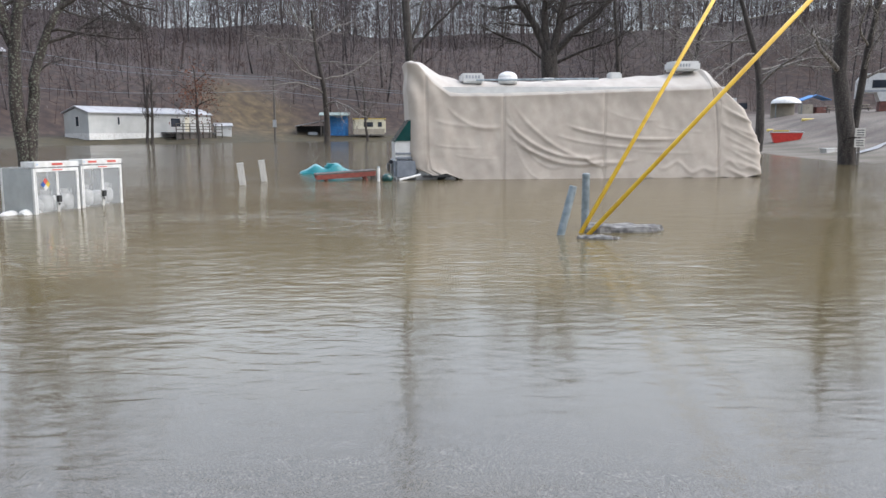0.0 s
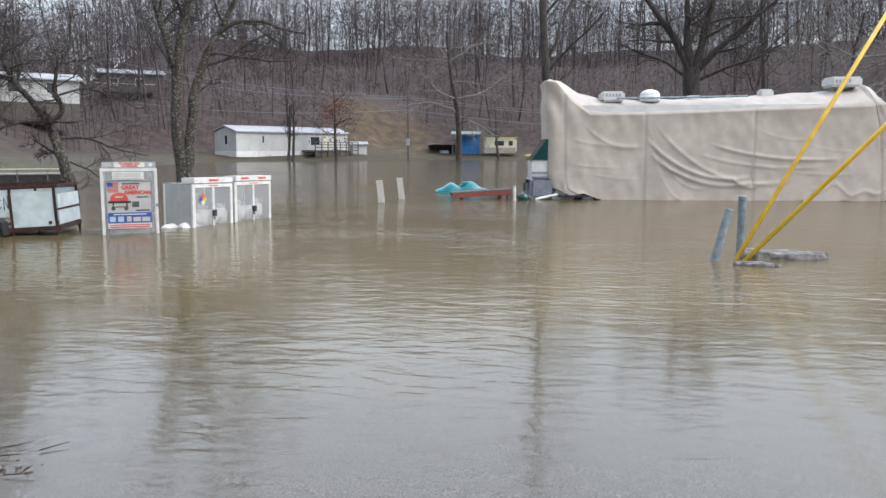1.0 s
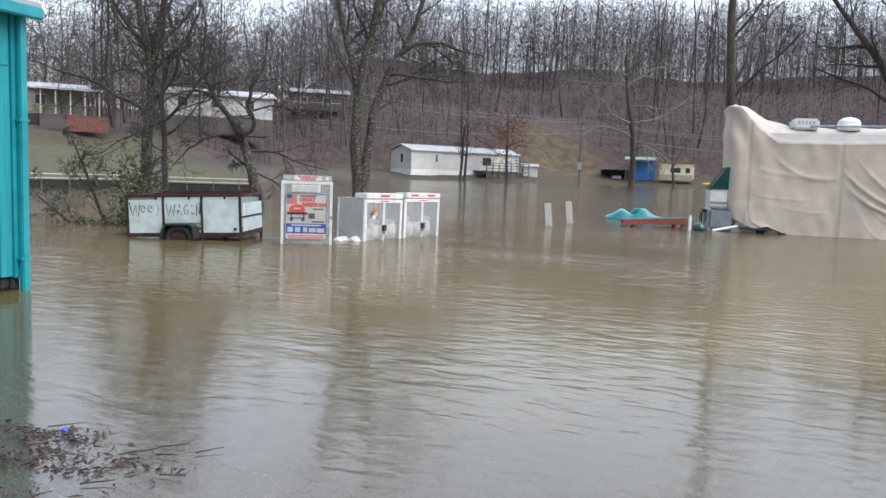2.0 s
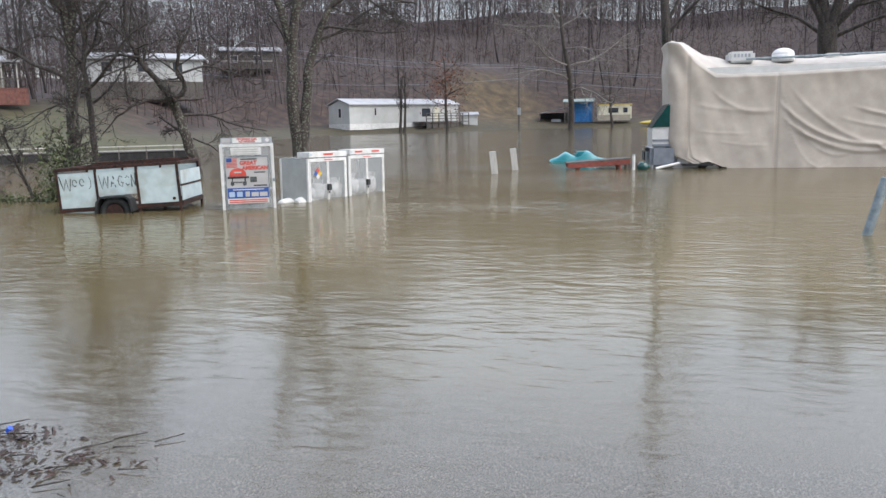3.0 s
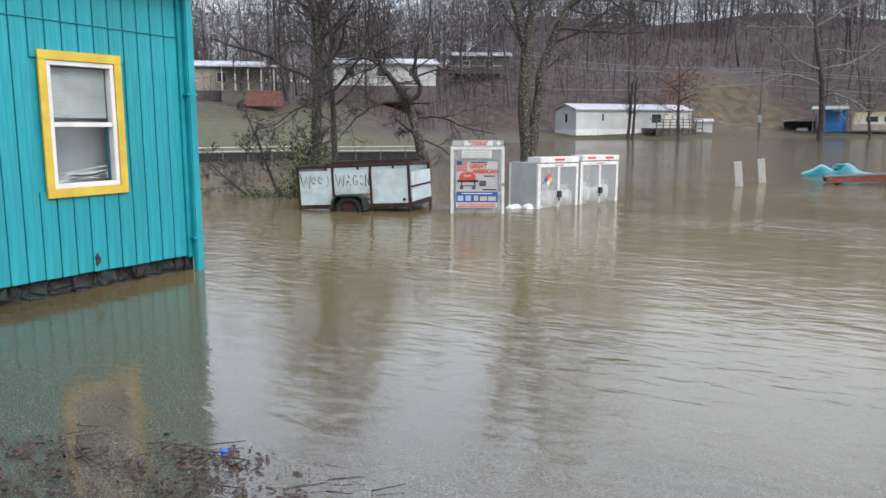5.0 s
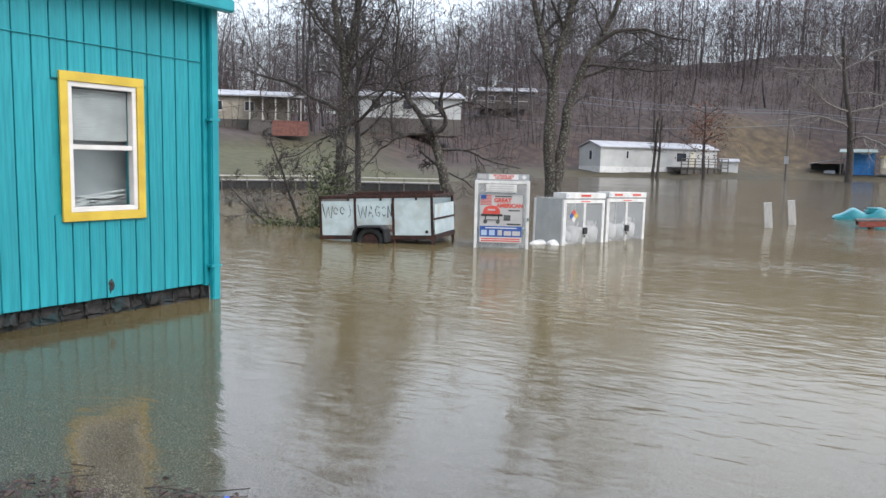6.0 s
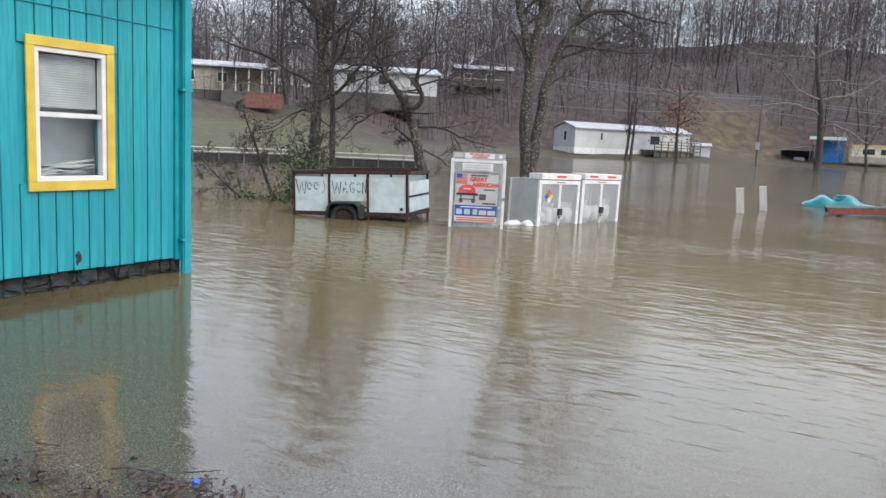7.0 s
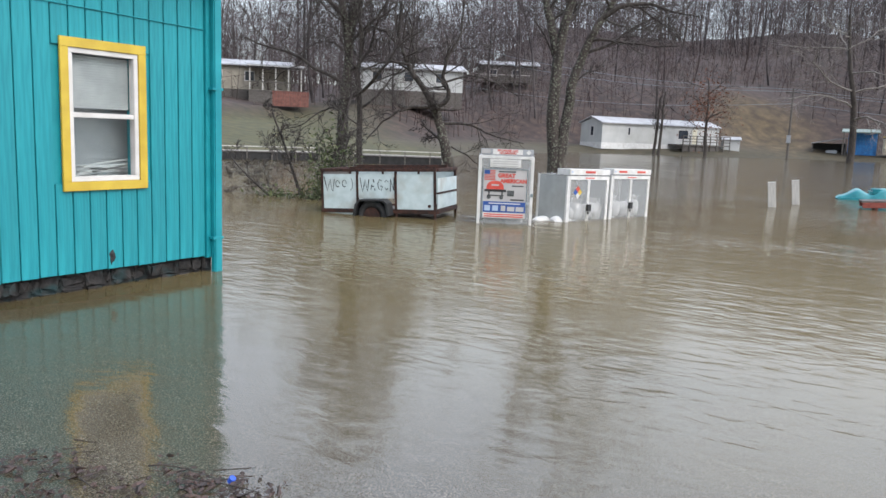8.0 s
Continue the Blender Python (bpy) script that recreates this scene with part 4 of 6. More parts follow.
# ---- wood wagon trailer ----
def trailer(m):
    """Side along local x, 2.28 long, 1.3 deep; floor near the water, one end lifted."""
    t = thing("utility_trailer", m, "rusty homemade box trailer with brush-painted words, half afloat", "trailer")
    L, D, h = 2.28, 1.3, 0.74
    for y, d in ((0, -1), (D, 1)):
        cuts = [0.03, 0.74, 1.5, L - 0.03]
        for i in range(3):
            lo = -0.25 if i == 0 else 0.03
            if i == 1:
                lo = 0.25
            part("side_panel", box(cuts[i] + 0.022, y - 0.008, lo, cuts[i + 1] - 0.022, y + 0.008, h - 0.045, 0.003), SHEET, t, "pale sheet-metal side panel")
        for x in cuts:
            part("upright", box(x - 0.022, y - 0.022, -0.2, x + 0.022, y + 0.022, h, 0.004), RUST, t)
        part("top_rail", box(0, y - 0.03, h + 0.002, L, y + 0.03, h + 0.055, 0.006), RUST, t)
        part("floor_rail", box(0, y - 0.025, -0.02, L, y + 0.025, 0.055, 0.006), RUST, t)
    for x in (0, L):
        part("top_rail", box(x - 0.03, 0.032, h + 0.002, x + 0.03, D - 0.032, h + 0.055, 0.006), RUST, t)
        part("floor_rail", box(x - 0.025, 0.027, -0.02, x + 0.025, D - 0.027, 0.055, 0.006), RUST, t)
    for z0, z1 in ((0.07, 0.33), (0.37, 0.62)):
        part("tailgate", box(L - 0.006, 0.05, z0, L + 0.012, D - 0.05, z1, 0.003), SHEET, t, "pale tailgate panel")
    part("tailgate_bar", box(L - 0.01, 0.03, 0.335, L + 0.02, D - 0.03, 0.365), RUST, t)
    part("front_board", box(-0.006, 0.03, -0.1, 0.008, D - 0.03, h), GREY_WOOD, t)
    part("floor", box(0.03, 0.03, 0.0, L - 0.03, D - 0.03, 0.02), GREY_WOOD, t)
    part("ladder_rack", box(0.3, D - 0.3, h + 0.058, L - 0.1, D - 0.24, h + 0.1), RUST, t)
    # square-shouldered fender and wheel
    arch = [(0.74, -0.08), (0.79, 0.15), (0.87, 0.245), (1.33, 0.245), (1.42, 0.18), (1.46, -0.05)]
    inner = [(1.42, -0.05), (1.385, 0.165), (1.315, 0.215), (0.885, 0.215), (0.825, 0.135), (0.785, -0.08)]
    part("fender", prism(arch + inner, "y", -0.27, -0.012), BLACK, t, "black bent-metal fender")
    part("fender_plate", prism(inner, "y", -0.02, -0.012), DARK, t)
    w = part("wheel", bmesh_ring((1.1, -0.14, -0.06), 0.29, 0.17, 0.075), RUBBER, t, "worn black tyre", True)
    part("rim", tube((1.1, -0.21, -0.06), (1.1, -0.15, -0.06), 0.16, 0.15, 20), RUST, w, "rusty steel rim")
    part("hub", tube((1.1, -0.225, -0.06), (1.1, -0.212, -0.06), 0.045, 0.035, 12), RUST, w)
    # uneven brush-painted letters, flaked in places
    ring = [(math.cos(k * 0.785), math.sin(k * 0.785)) for k in range(8)]
    for path in (((0.07, 0.65), (0.1, 0.51), (0.135, 0.38), (0.165, 0.5), (0.195, 0.6), (0.215, 0.44), (0.245, 0.37), (0.28, 0.6)),
                 [(0.345 + 0.04 * c, 0.515 + 0.062 * n) for c, n in ring], [(0.48 + 0.04 * c, 0.52 + 0.066 * n) for c, n in ring],
                 ((0.62, 0.62), (0.645, 0.54), (0.64, 0.44), (0.6, 0.39)),
                 ((0.8, 0.63), (0.82, 0.5), (0.845, 0.37), (0.875, 0.48), (0.9, 0.6), (0.925, 0.46), (0.945, 0.38), (0.975, 0.6)),
                 ((1.01, 0.4), (1.035, 0.5)), ((1.06, 0.6), (1.075, 0.54)), ((1.02, 0.47), (1.075, 0.47)), ((1.085, 0.44), (1.095, 0.39)),
                 ((1.23, 0.57), (1.185, 0.6), (1.15, 0.52), (1.165, 0.43), (1.22, 0.4), (1.24, 0.47), (1.2, 0.48)),
                 ((1.29, 0.55), (1.32, 0.59), (1.36, 0.55)), ((1.35, 0.44), (1.32, 0.41), (1.29, 0.45)),
                 ((1.395, 0.38), (1.4, 0.61)), ((1.4, 0.61), (1.43, 0.5), (1.46, 0.4)), ((1.462, 0.4), (1.468, 0.64))):
        brush_stroke(path, 0.021, FADED, t)
    # rusty knob low on the last side panel
    part("rusty_knob", tube((L - 0.13, -0.03, 0.12), (L - 0.13, -0.01, 0.12), 0.03), RUST, t)
    return t


def bmesh_ring(c, radius, inner, half):
    """A tyre: a rounded ring round the y axis."""
    bm = bmesh.new()
    prof = [(inner, -half * 0.8), (radius - 0.05, -half), (radius - 0.01, -half * 0.75), (radius, 0), (radius - 0.01, half * 0.75), (radius - 0.05, half), (inner, half * 0.8)]
    rings = []
    for i in range(28):
        a = 2 * math.pi * i / 28
        rings.append([bm.verts.new((c[0] + r * math.cos(a), c[1] + y, c[2] + r * math.sin(a))) for r, y in prof])
    for i in range(28):
        p, q = rings[i], rings[(i + 1) % 28]
        for j in range(len(prof)):
            k = (j + 1) % len(prof)
            bm.faces.new((p[j], q[j], q[k], p[k]))
    bmesh.ops.recalc_face_normals(bm, faces=bm.faces[:])
    return bm


def brush_stroke(path, width, material, parent):
    """A painted line of uneven width on the side of the trailer."""
    bm = bmesh.new()
    rows = []
    for i, (x, z) in enumerate(path):
        ax, az = path[max(i - 1, 0)]
        bx, bz = path[min(i + 1, len(path) - 1)]
        d = math.hypot(bx - ax, bz - az) or 1
        w = width * (0.75 + 0.25 * math.sin(7 * x + 11 * z + i))
        nx, nz = -(bz - az) / d * w / 2, (bx - ax) / d * w / 2
        rows.append((bm.verts.new((x + nx, -0.0105, z + nz)), bm.verts.new((x - nx, -0.0105, z - nz))))
    for p, q in zip(rows, rows[1:]):
        bm.faces.new((p[0], q[0], q[1], p[1]))
    bmesh.ops.solidify(bm, geom=bm.faces[:], thickness=0.001)
    part("lettering", bm, material, parent)


trailer(pose(-6.5, 13.93, 0.02, 0, -2.6, 15))


# ---- covered motorhome ----
def motorhome(m):
    """Local x runs from the nose backwards, y away from the camera's side, z from the water."""
    t = thing("motorhome", m, "long motorhome under a draped beige tarpaulin cover, standing in the flood", "motorhome")
    L, W = 11.8, 2.5
    body = part("body", prism([(-0.42, -0.45), (-0.45, 1.15), (0.35, 2.3), (0.6, 2.9), (L - 1.4, 2.95), (L - 1.4, -0.45)], "y", 0.2, W - 0.15), RV_WHITE, t)
    part("bumper", box(-0.5, 0.1, 0.0, 0.3, W - 0.1, 0.7, 0.1), RV_GREY, body, "blue-grey moulded bumper")
    part("stripe", box(-0.44, 0.17, 0.66, 0.1, 0.198, 0.72), RV_GREY, body)
    part("stripe", box(-0.44, 0.17, 0.8, 0.1, 0.198, 0.86), RV_GREY, body)
    part("headlight", box(-0.64, 0.3, 0.5, -0.5, 0.7, 0.62, 0.03), WINDOW_DARK, body)
    part("windscreen", prism([(-0.47, 1.2), (0.33, 2.35), (0.36, 2.3), (-0.4, 1.2)], "y", 0.22, W - 0.2), TINT, body, "green tinted windscreen")
    part("side_window", prism([(-0.42, 1.22), (0.3, 2.24), (0.5, 2.24), (0.5, 1.22)], "y", 0.17, 0.196), TINT, body, "green tinted cab window")
    part("grille", box(-0.64, 0.7, 0.2, -0.6, 1.7, 0.5, 0.02), BLACK, body)
    for x in (1.3, 8.6):
        part("wheel", bmesh_ring((x, 0.25, -0.15), 0.45, 0.25, 0.12), RUBBER, body, "dark tyre", True)
    # cover: a skirt of cloth round the coach, then the roof cloth
    rng = np.random.default_rng(2)
    seams = (0.55, 3.0, 6.3, 10.2)
    n, rows = 620, 66
    per = 2 * (L + W)
    s = np.linspace(0, per, n, endpoint=False)
    rr = 0.3
    px, py, nx, ny = [], [], [], []
    for v in s:
        if v < L:
            x, y, a, b = v, 0, 0, -1
        elif v < L + W:
            x, y, a, b = L, v - L, 1, 0
        elif v < 2 * L + W:
            x, y, a, b = 2 * L + W - v, W, 0, 1
        else:
            x, y, a, b = 0, per - v, -1, 0
        cx, cy = min(max(x, rr), L - rr), min(max(y, rr), W - rr)
        d = math.hypot(x - cx, y - cy)
        if d > rr:
            x, y = cx + (x - cx) * rr / d, cy + (y - cy) * rr / d
            a, b = (x - cx) / rr, (y - cy) / rr
        px.append(x), py.append(y), nx.append(a), ny.append(b)
    px, py, nx, ny = (np.array(q) for q in (px, py, nx, ny))

    def eave(x):
        return np.interp(x, [0, 0.3, 0.75, 1.3, 3, 6, 9.6, 10.5, 12], [3.66, 3.6, 3.05, 2.62, 2.63, 2.74, 2.87, 2.92, 2.94])

    low = np.interp(px, [0, 0.3, 0.9, 1.5, 1.8, 11, 12], [0.2, 0.12, 0.2, 0.05, -0.03, 0.0, 0.1]) + 0.02 * np.sin(s * 5) * (px > 1.6)
    vx, vy, vz = [], [], []
    for r in range(rows):
        u = r / (rows - 1)
        z = low + (eave(px) - low) * u
        # hanging swags between the seams and small creases
        f = np.zeros(n)
        for a, b, top, sag, depth, width in ((3.0, 6.4, 2.0, 1.35, 0.075, 0.1), (3.1, 6.3, 1.55, 1.1, 0.07, 0.09), (3.3, 7.6, 2.4, 1.9, 0.045, 0.11), (0.7, 3.0, 1.9, 0.25, 0.02, 0.1),
                                             (5.0, 9.0, 1.75, 0.5, 0.06, 0.07), (4.6, 8.5, 1.45, 0.45, 0.035, 0.06), (5.6, 6.5, 0.75, 0.35, 0.06, 0.07), (1.2, 3.0, 2.3, 0.7, 0.03, 0.1),
                                             (3.05, 5.2, 2.45, 2.1, 0.03, 0.05), (3.05, 4.6, 2.3, 2.3, 0.025, 0.045), (3.2, 6.9, 1.25, 0.75, 0.03, 0.045), (6.4, 9.6, 1.1, 0.3, 0.018, 0.04),
                                             (6.4, 8.2, 2.2, 0.35, 0.018, 0.04), (0.8, 2.4, 1.1, 0.1, 0.018, 0.04), (1.4, 2.9, 0.8, 0.15, 0.018, 0.04), (8.0, 9.8, 1.7, 0.2, 0.016, 0.04)):
            q = (px - a) / (b - a)
            line = top - sag * np.sin(np.clip(q, 0, 1) ** 0.8 * math.pi * 0.62)
            f += 0.8 * depth * np.exp(-((z - line) / (0.6 * width)) ** 2) * np.clip(q * 8, 0, 1) * np.clip((1 - q) * 5, 0, 1)
        f += 0.028 * np.exp(-((z - (0.32 + 0.12 * np.sin(px * 3.1) + 0.1 * np.sin(px * 7.3))) / 0.07) ** 2) * np.clip((px - 7.8) * 1.2, 0, 1)
        f += 0.025 * np.sin(px * 9 + z * 3.0 + 1.5 * np.sin(z * 2)) * np.exp(-np.abs(px - 0.3) * 0.8) * (0.4 + u)
        for k in range(10):
            zz = 2.5 - k * 0.25 + 0.13 * math.sin(k * 2.3) - (px - 10.2) * (0.3 + 0.22 * math.sin(k * 1.7 + 1) ** 2)
            f += (0.028 + 0.022 * math.sin(k * 3.1) ** 2) * np.exp(-((z - zz) / (0.045 + 0.03 * (k % 2))) ** 2) * np.clip((px - 10.3) / 0.7, 0, 1)
        f += np.array([0.035 * noise.noise((a * 0.9, b * 0.5, c * 1.1)) + 0.014 * noise.noise((a * 3.1 + c, b, c * 1.7)) for a, b, c in zip(px, py, z)])
        for q in seams:
            f -= 0.03 * np.exp(-((px - q) / 0.035) ** 2) * (ny < -0.5)
        f += 0.05 * u ** 14
        back = np.clip((px - 9.8) / 2.2, 0, 1)
        pull = -back * np.interp(u, [0, 0.35, 0.75, 1], [0.0, 0.1, 0.75, 1.75])
        nose = np.clip(1 - px / 1.6, 0, 1) * np.interp(u, [0, 0.05, 0.18, 1], [0.6, 0.14, 0.0, -0.05])
        vx.append(px + nx * f + pull + nose), vy.append(py + ny * f + 0.18 * u * -ny * 0.6), vz.append(z)
    sag = np.array([0.0, 0.06, 0.13, 0.19, 0.23, 0.25])
    ex, ey, ez = vx[-1], vy[-1], vz[-1]
    for j in range(1, 6):
        k = j / 5
        cy = W / 2
        yy = ey * (1 - k) + cy * k
        ridge = np.interp(px, [0, 0.5, 1.1, 1.8, 3, 6, 9.2, 10.3, 12], [3.78, 3.72, 3.35, 3.14, 3.12, 3.22, 3.42, 3.64, 3.45])
        zz = ez * (1 - k) ** 1.5 + ridge * (1 - (1 - k) ** 1.5)
        xx = np.clip(ex, 0.25 * k, None) - 0.5 * k * np.clip((px - 11.2) / 0.8, 0, 1)
        vx.append(xx), vy.append(yy), vz.append(zz + 0.015 * np.sin(px * 6 + j))
    X, Y, Z = (np.array([np.append(q, q[0]) for q in rows_]) for rows_ in (vx, vy, vz))
    cover = put_mesh("cover", grid_mesh("cover", X, Y, Z), CLOTH, t, "creased beige fabric cover with stitched seams", True)
    cover.data.materials.append(CLOTH_TOP)
    cols = X.shape[1] - 1
    mats = np.zeros((X.shape[0] - 1, cols), np.int32)
    mats[rows - 1:, :] = 1
    cover.data.polygons.foreach_set("material_index", mats.ravel())
    for q in seams:
        bm = bmesh.new()
        part("seam", box(q - 0.012, -0.012, 0.1, q + 0.012, 0.0, 2.5), CLOTH, cover)
    # roof gear
    for x, w, h in ((1.75, 0.72, 0.3), (8.8, 0.95, 0.34)):
        a = part("air_conditioner", box(x, 0.7, 3.05 + (x > 5) * 0.45, x + w, 1.5, 3.07 + h + (x > 5) * 0.4, 0.06), RV_WHITE, t, "white rooftop air conditioner")
        for k in range(5):
            part("louvre", box(x + 0.12 + k * 0.1, 0.69, 3.2 + (x > 5) * 0.42, x + 0.18 + k * 0.1, 0.701, 3.3 + (x > 5) * 0.42), GREYBOX, a)
    bm = tube((3.3, 1.0, 3.05), (3.3, 1.0, 3.26), 0.31, 0.31, 24)
    bmesh.ops.create_uvsphere(bm, u_segments=24, v_segments=12, radius=0.31, matrix=Matrix.Translation((3.3, 1.0, 3.26)) @ Matrix.Diagonal((1, 1, 0.6, 1)))
    part("satellite_dome", bm, WHITE, t, "white satellite dome", True)
    for x in (4.5, 6.75):
        part("roof_vent", box(x, 1.0, 3.1, x + 0.42, 1.4, 3.45 if x > 5 else 3.26, 0.05), RV_WHITE, t)
    part("awning_rod", tube((2.2, 0.6, 3.14), (6.2, 0.5, 3.2), 0.03), GALV, t)
    part("step", box(0.4, -0.1, 0.08, 1.3, 0.5, 0.14, 0.02), BLACK, t)
    part("tow_bar", tube((-0.35, -0.2, 0.02), (0.35, 0.1, 0.16), 0.04), WHITE, t)
    return t


motorhome(pose(4.6, 26.0, 0, 0, 0, 4.0))


# ---- guy wires, bollards and broken concrete ----
def guy_guard(a, b, label):
    g = thing("guy_wire", Matrix.Translation(a), label, "guy wire", "yellow guarded guy wires")
    d = Vector(b) - Vector(a)
    part("guard", tube((0, 0, 0), d, 0.034, 0.034, 12), GUARD, g, "bright yellow plastic guard", True)
    part("cable", tube(d, d * 1.6, 0.008, 0.008, 6), GALV, g)
    return g


guy_guard((6.98, 12.78, -0.25), (11.65, 16.6, 6.2), "slanting guy wire sleeved in yellow plastic")
guy_guard((7.0, 12.72, -0.25), (11.4, 12.95, 4.4), "lower slanting guy wire sleeved in bright yellow plastic")


def bollard(at, top, radius, label):
    b = thing("bollard", Matrix.Translation(at), label, "bollard", "grey pipe bollards")
    v = Vector(top) - Vector(at)
    part("pipe", tube((0, 0, 0), v, radius, radius, 16), GALV, b, smooth=False)
    part("cap", tube(v, v * 1.012, radius * 0.96, radius * 0.8, 16), GALV, b)
    return b


bollard((6.72, 12.66, -0.3), (6.98, 12.72, 0.72), 0.058, "leaning blue-grey steel pipe bollard")
bollard((7.36, 13.55, -0.3), (7.36, 13.55, 0.86), 0.062, "upright blue-grey steel pipe bollard")


def slab(m, sx, sy, h, seed, label):
    rng = np.random.default_rng(seed)
    n = 26
    bm = bmesh.new()
    ring = []
    for k in range(n):
        a = 2 * math.pi * k / n
        r = 1 + rng.uniform(-0.16, 0.12)
        ring.append((math.copysign(abs(math.cos(a)) ** 0.6, math.cos(a)) * sx * r, math.copysign(abs(math.sin(a)) ** 0.7, math.sin(a)) * sy * r))
    lo = [bm.verts.new((x * 1.05, y * 1.05, -0.35)) for x, y in ring]
    mid = [bm.verts.new((x * rng.uniform(0.98, 1.06), y * 1.03, h * 0.4)) for x, y in ring]
    up = [bm.verts.new((x * 0.96, y * 0.96, h + rng.uniform(-0.02, 0.02))) for x, y in ring]
    for p, q in ((lo, mid), (mid, up)):
        for k in range(n):
            bm.faces.new((p[k], p[(k + 1) % n], q[(k + 1) % n], q[k]))
    c = bm.verts.new((0, 0, h + 0.01))
    for k in range(n):
        bm.faces.new((up[k], up[(k + 1) % n], c))
    ob = part("concrete_slab", bm, CONCRETE)
    ob.matrix_world = m
    return tagged(ob, label, "concrete", "broken concrete pieces")


slab(pose(7.87, 13.1, 0, 0, 1.5, 4), 0.58, 0.26, 0.085, 4, "broken grey concrete slab just above the flood water")
slab(pose(7.25, 12.25, 0, 0, 0, -18), 0.3, 0.12, 0.03, 7, "low broken piece of wet concrete in the flood")


# ---- posts, boat and table in the water ----
def plank_post(at, lean_x, lean_y, label):
    p = thing("white_post", pose(*at, lean_x, lean_y, 8), label, "post", "leaning white posts")
    part("plank", box(-0.095, -0.05, -0.6, 0.095, 0.05, 0.63, 0.008), BLEACHED, p)
    part("cap", box(-0.097, -0.052, 0.632, 0.097, 0.052, 0.642, 0.004), WHITE, p)
    return p


plank_post((-0.22, 24.0, 0), 2, -5.5, "white leaning plank post in the flood water")
plank_post((0.1, 25.65, 0.02), 1, -6, "white leaning plank post behind another in the flood water")


def paddle_boat(m):
    t = thing("paddle_boat", m, "turquoise fibreglass paddle boat afloat beside a red dock board", "boat")
    nx, ny = 34, 18
    u, v = np.meshgrid(np.linspace(-1, 1, nx), np.linspace(-1, 1, ny), indexing="ij")
    edge = np.maximum(np.abs(u) ** 3, np.abs(v) ** 3)
    half = 0.62 * (1 - 0.35 * np.clip(-u, 0, 1) ** 2 - 0.3 * np.clip(u, 0, 1) ** 2)
    z = 0.02 + 0.24 * (1 - edge) ** 0.35 * (0.35 + 0.95 * np.exp(-((u + 0.5) / 0.22) ** 2) + 1.2 * np.exp(-((u - 0.15) / 0.26) ** 2) + 0.15 * np.abs(v)) * (1 - 0.35 * np.clip(u, 0, 1))
    part_ob = put_mesh("hull", grid_mesh("hull", u * 1.15, v * half, z), BOAT_TEAL, t, smooth=True)
    part("rim", box(-1.1, -0.62, -0.06, 1.1, 0.62, 0.06, 0.05), BOAT_TEAL, t)
    for y in (-0.28, 0.28):
        part("seat", box(-0.25, y - 0.2, 0.14, 0.25, y + 0.2, 0.36, 0.08), BOAT_TEAL, t)
    return t


paddle_boat(pose(1.75, 30.2, 0, 0, 0, 8))


def red_table(m):
    t = thing("red_table", m, "weathered red plank table standing in the flood", "table")
    for k in range(5):
        part("plank", box(-0.95, -0.4 + k * 0.165, 0.2, 0.95, -0.25 + k * 0.165, 0.24, 0.006), GREY_WOOD, t)
    part("apron", box(-0.93, -0.42, 0.06, 0.93, -0.385, 0.2, 0.005), TABLE_RED, t, "red painted side board")
    part("apron", box(-0.93, 0.41, 0.06, 0.93, 0.435, 0.2, 0.005), TABLE_RED, t, "red painted side board")
    for x in (-0.55, 0.55):
        for y in (-0.3, 0.3):
            part("leg", tube((x, y, 0.2), (x + 0.22 * (1 if x > 0 else -1), y * 1.6, -0.5), 0.035, 0.035, 8), TABLE_RED, t)
    part("leg", box(0.86, -0.41, -0.5, 0.92, -0.35, 0.2), GREY_WOOD, t)
    part("leg", box(0.86, 0.35, -0.5, 0.92, 0.41, 0.2), GREY_WOOD, t)
    return t


red_table(pose(2.55, 26.2, 0.03, 0, -3.5, 10))


def mooring_post(m):
    t = thing("mooring_post", m, "short white pipe post with a green tarp bundle", "post")
    part("pipe", tube((0, 0, -0.6), (0, 0, 0.42), 0.045), WHITE, t)
    part("cap", tube((0, 0, 0.42), (0, 0, 0.46), 0.055, 0.04), GALV, t)
    bm = bmesh.new()
    bmesh.ops.create_icosphere(bm, subdivisions=3, radius=0.17, matrix=pose(0.26, 0.1, 0.08) @ Matrix.Diagonal((1.0, 0.8, 0.9, 1)))
    for v in bm.verts:
        v.co *= 1 + 0.06 * math.sin(v.co.x * 40) * math.sin(v.co.z * 30 + v.co.y * 23)
    part("tarp_bundle", bm, TINT, t, "crumpled green tarp", True)
    return t


mooring_post(pose(3.63, 25.5, 0))


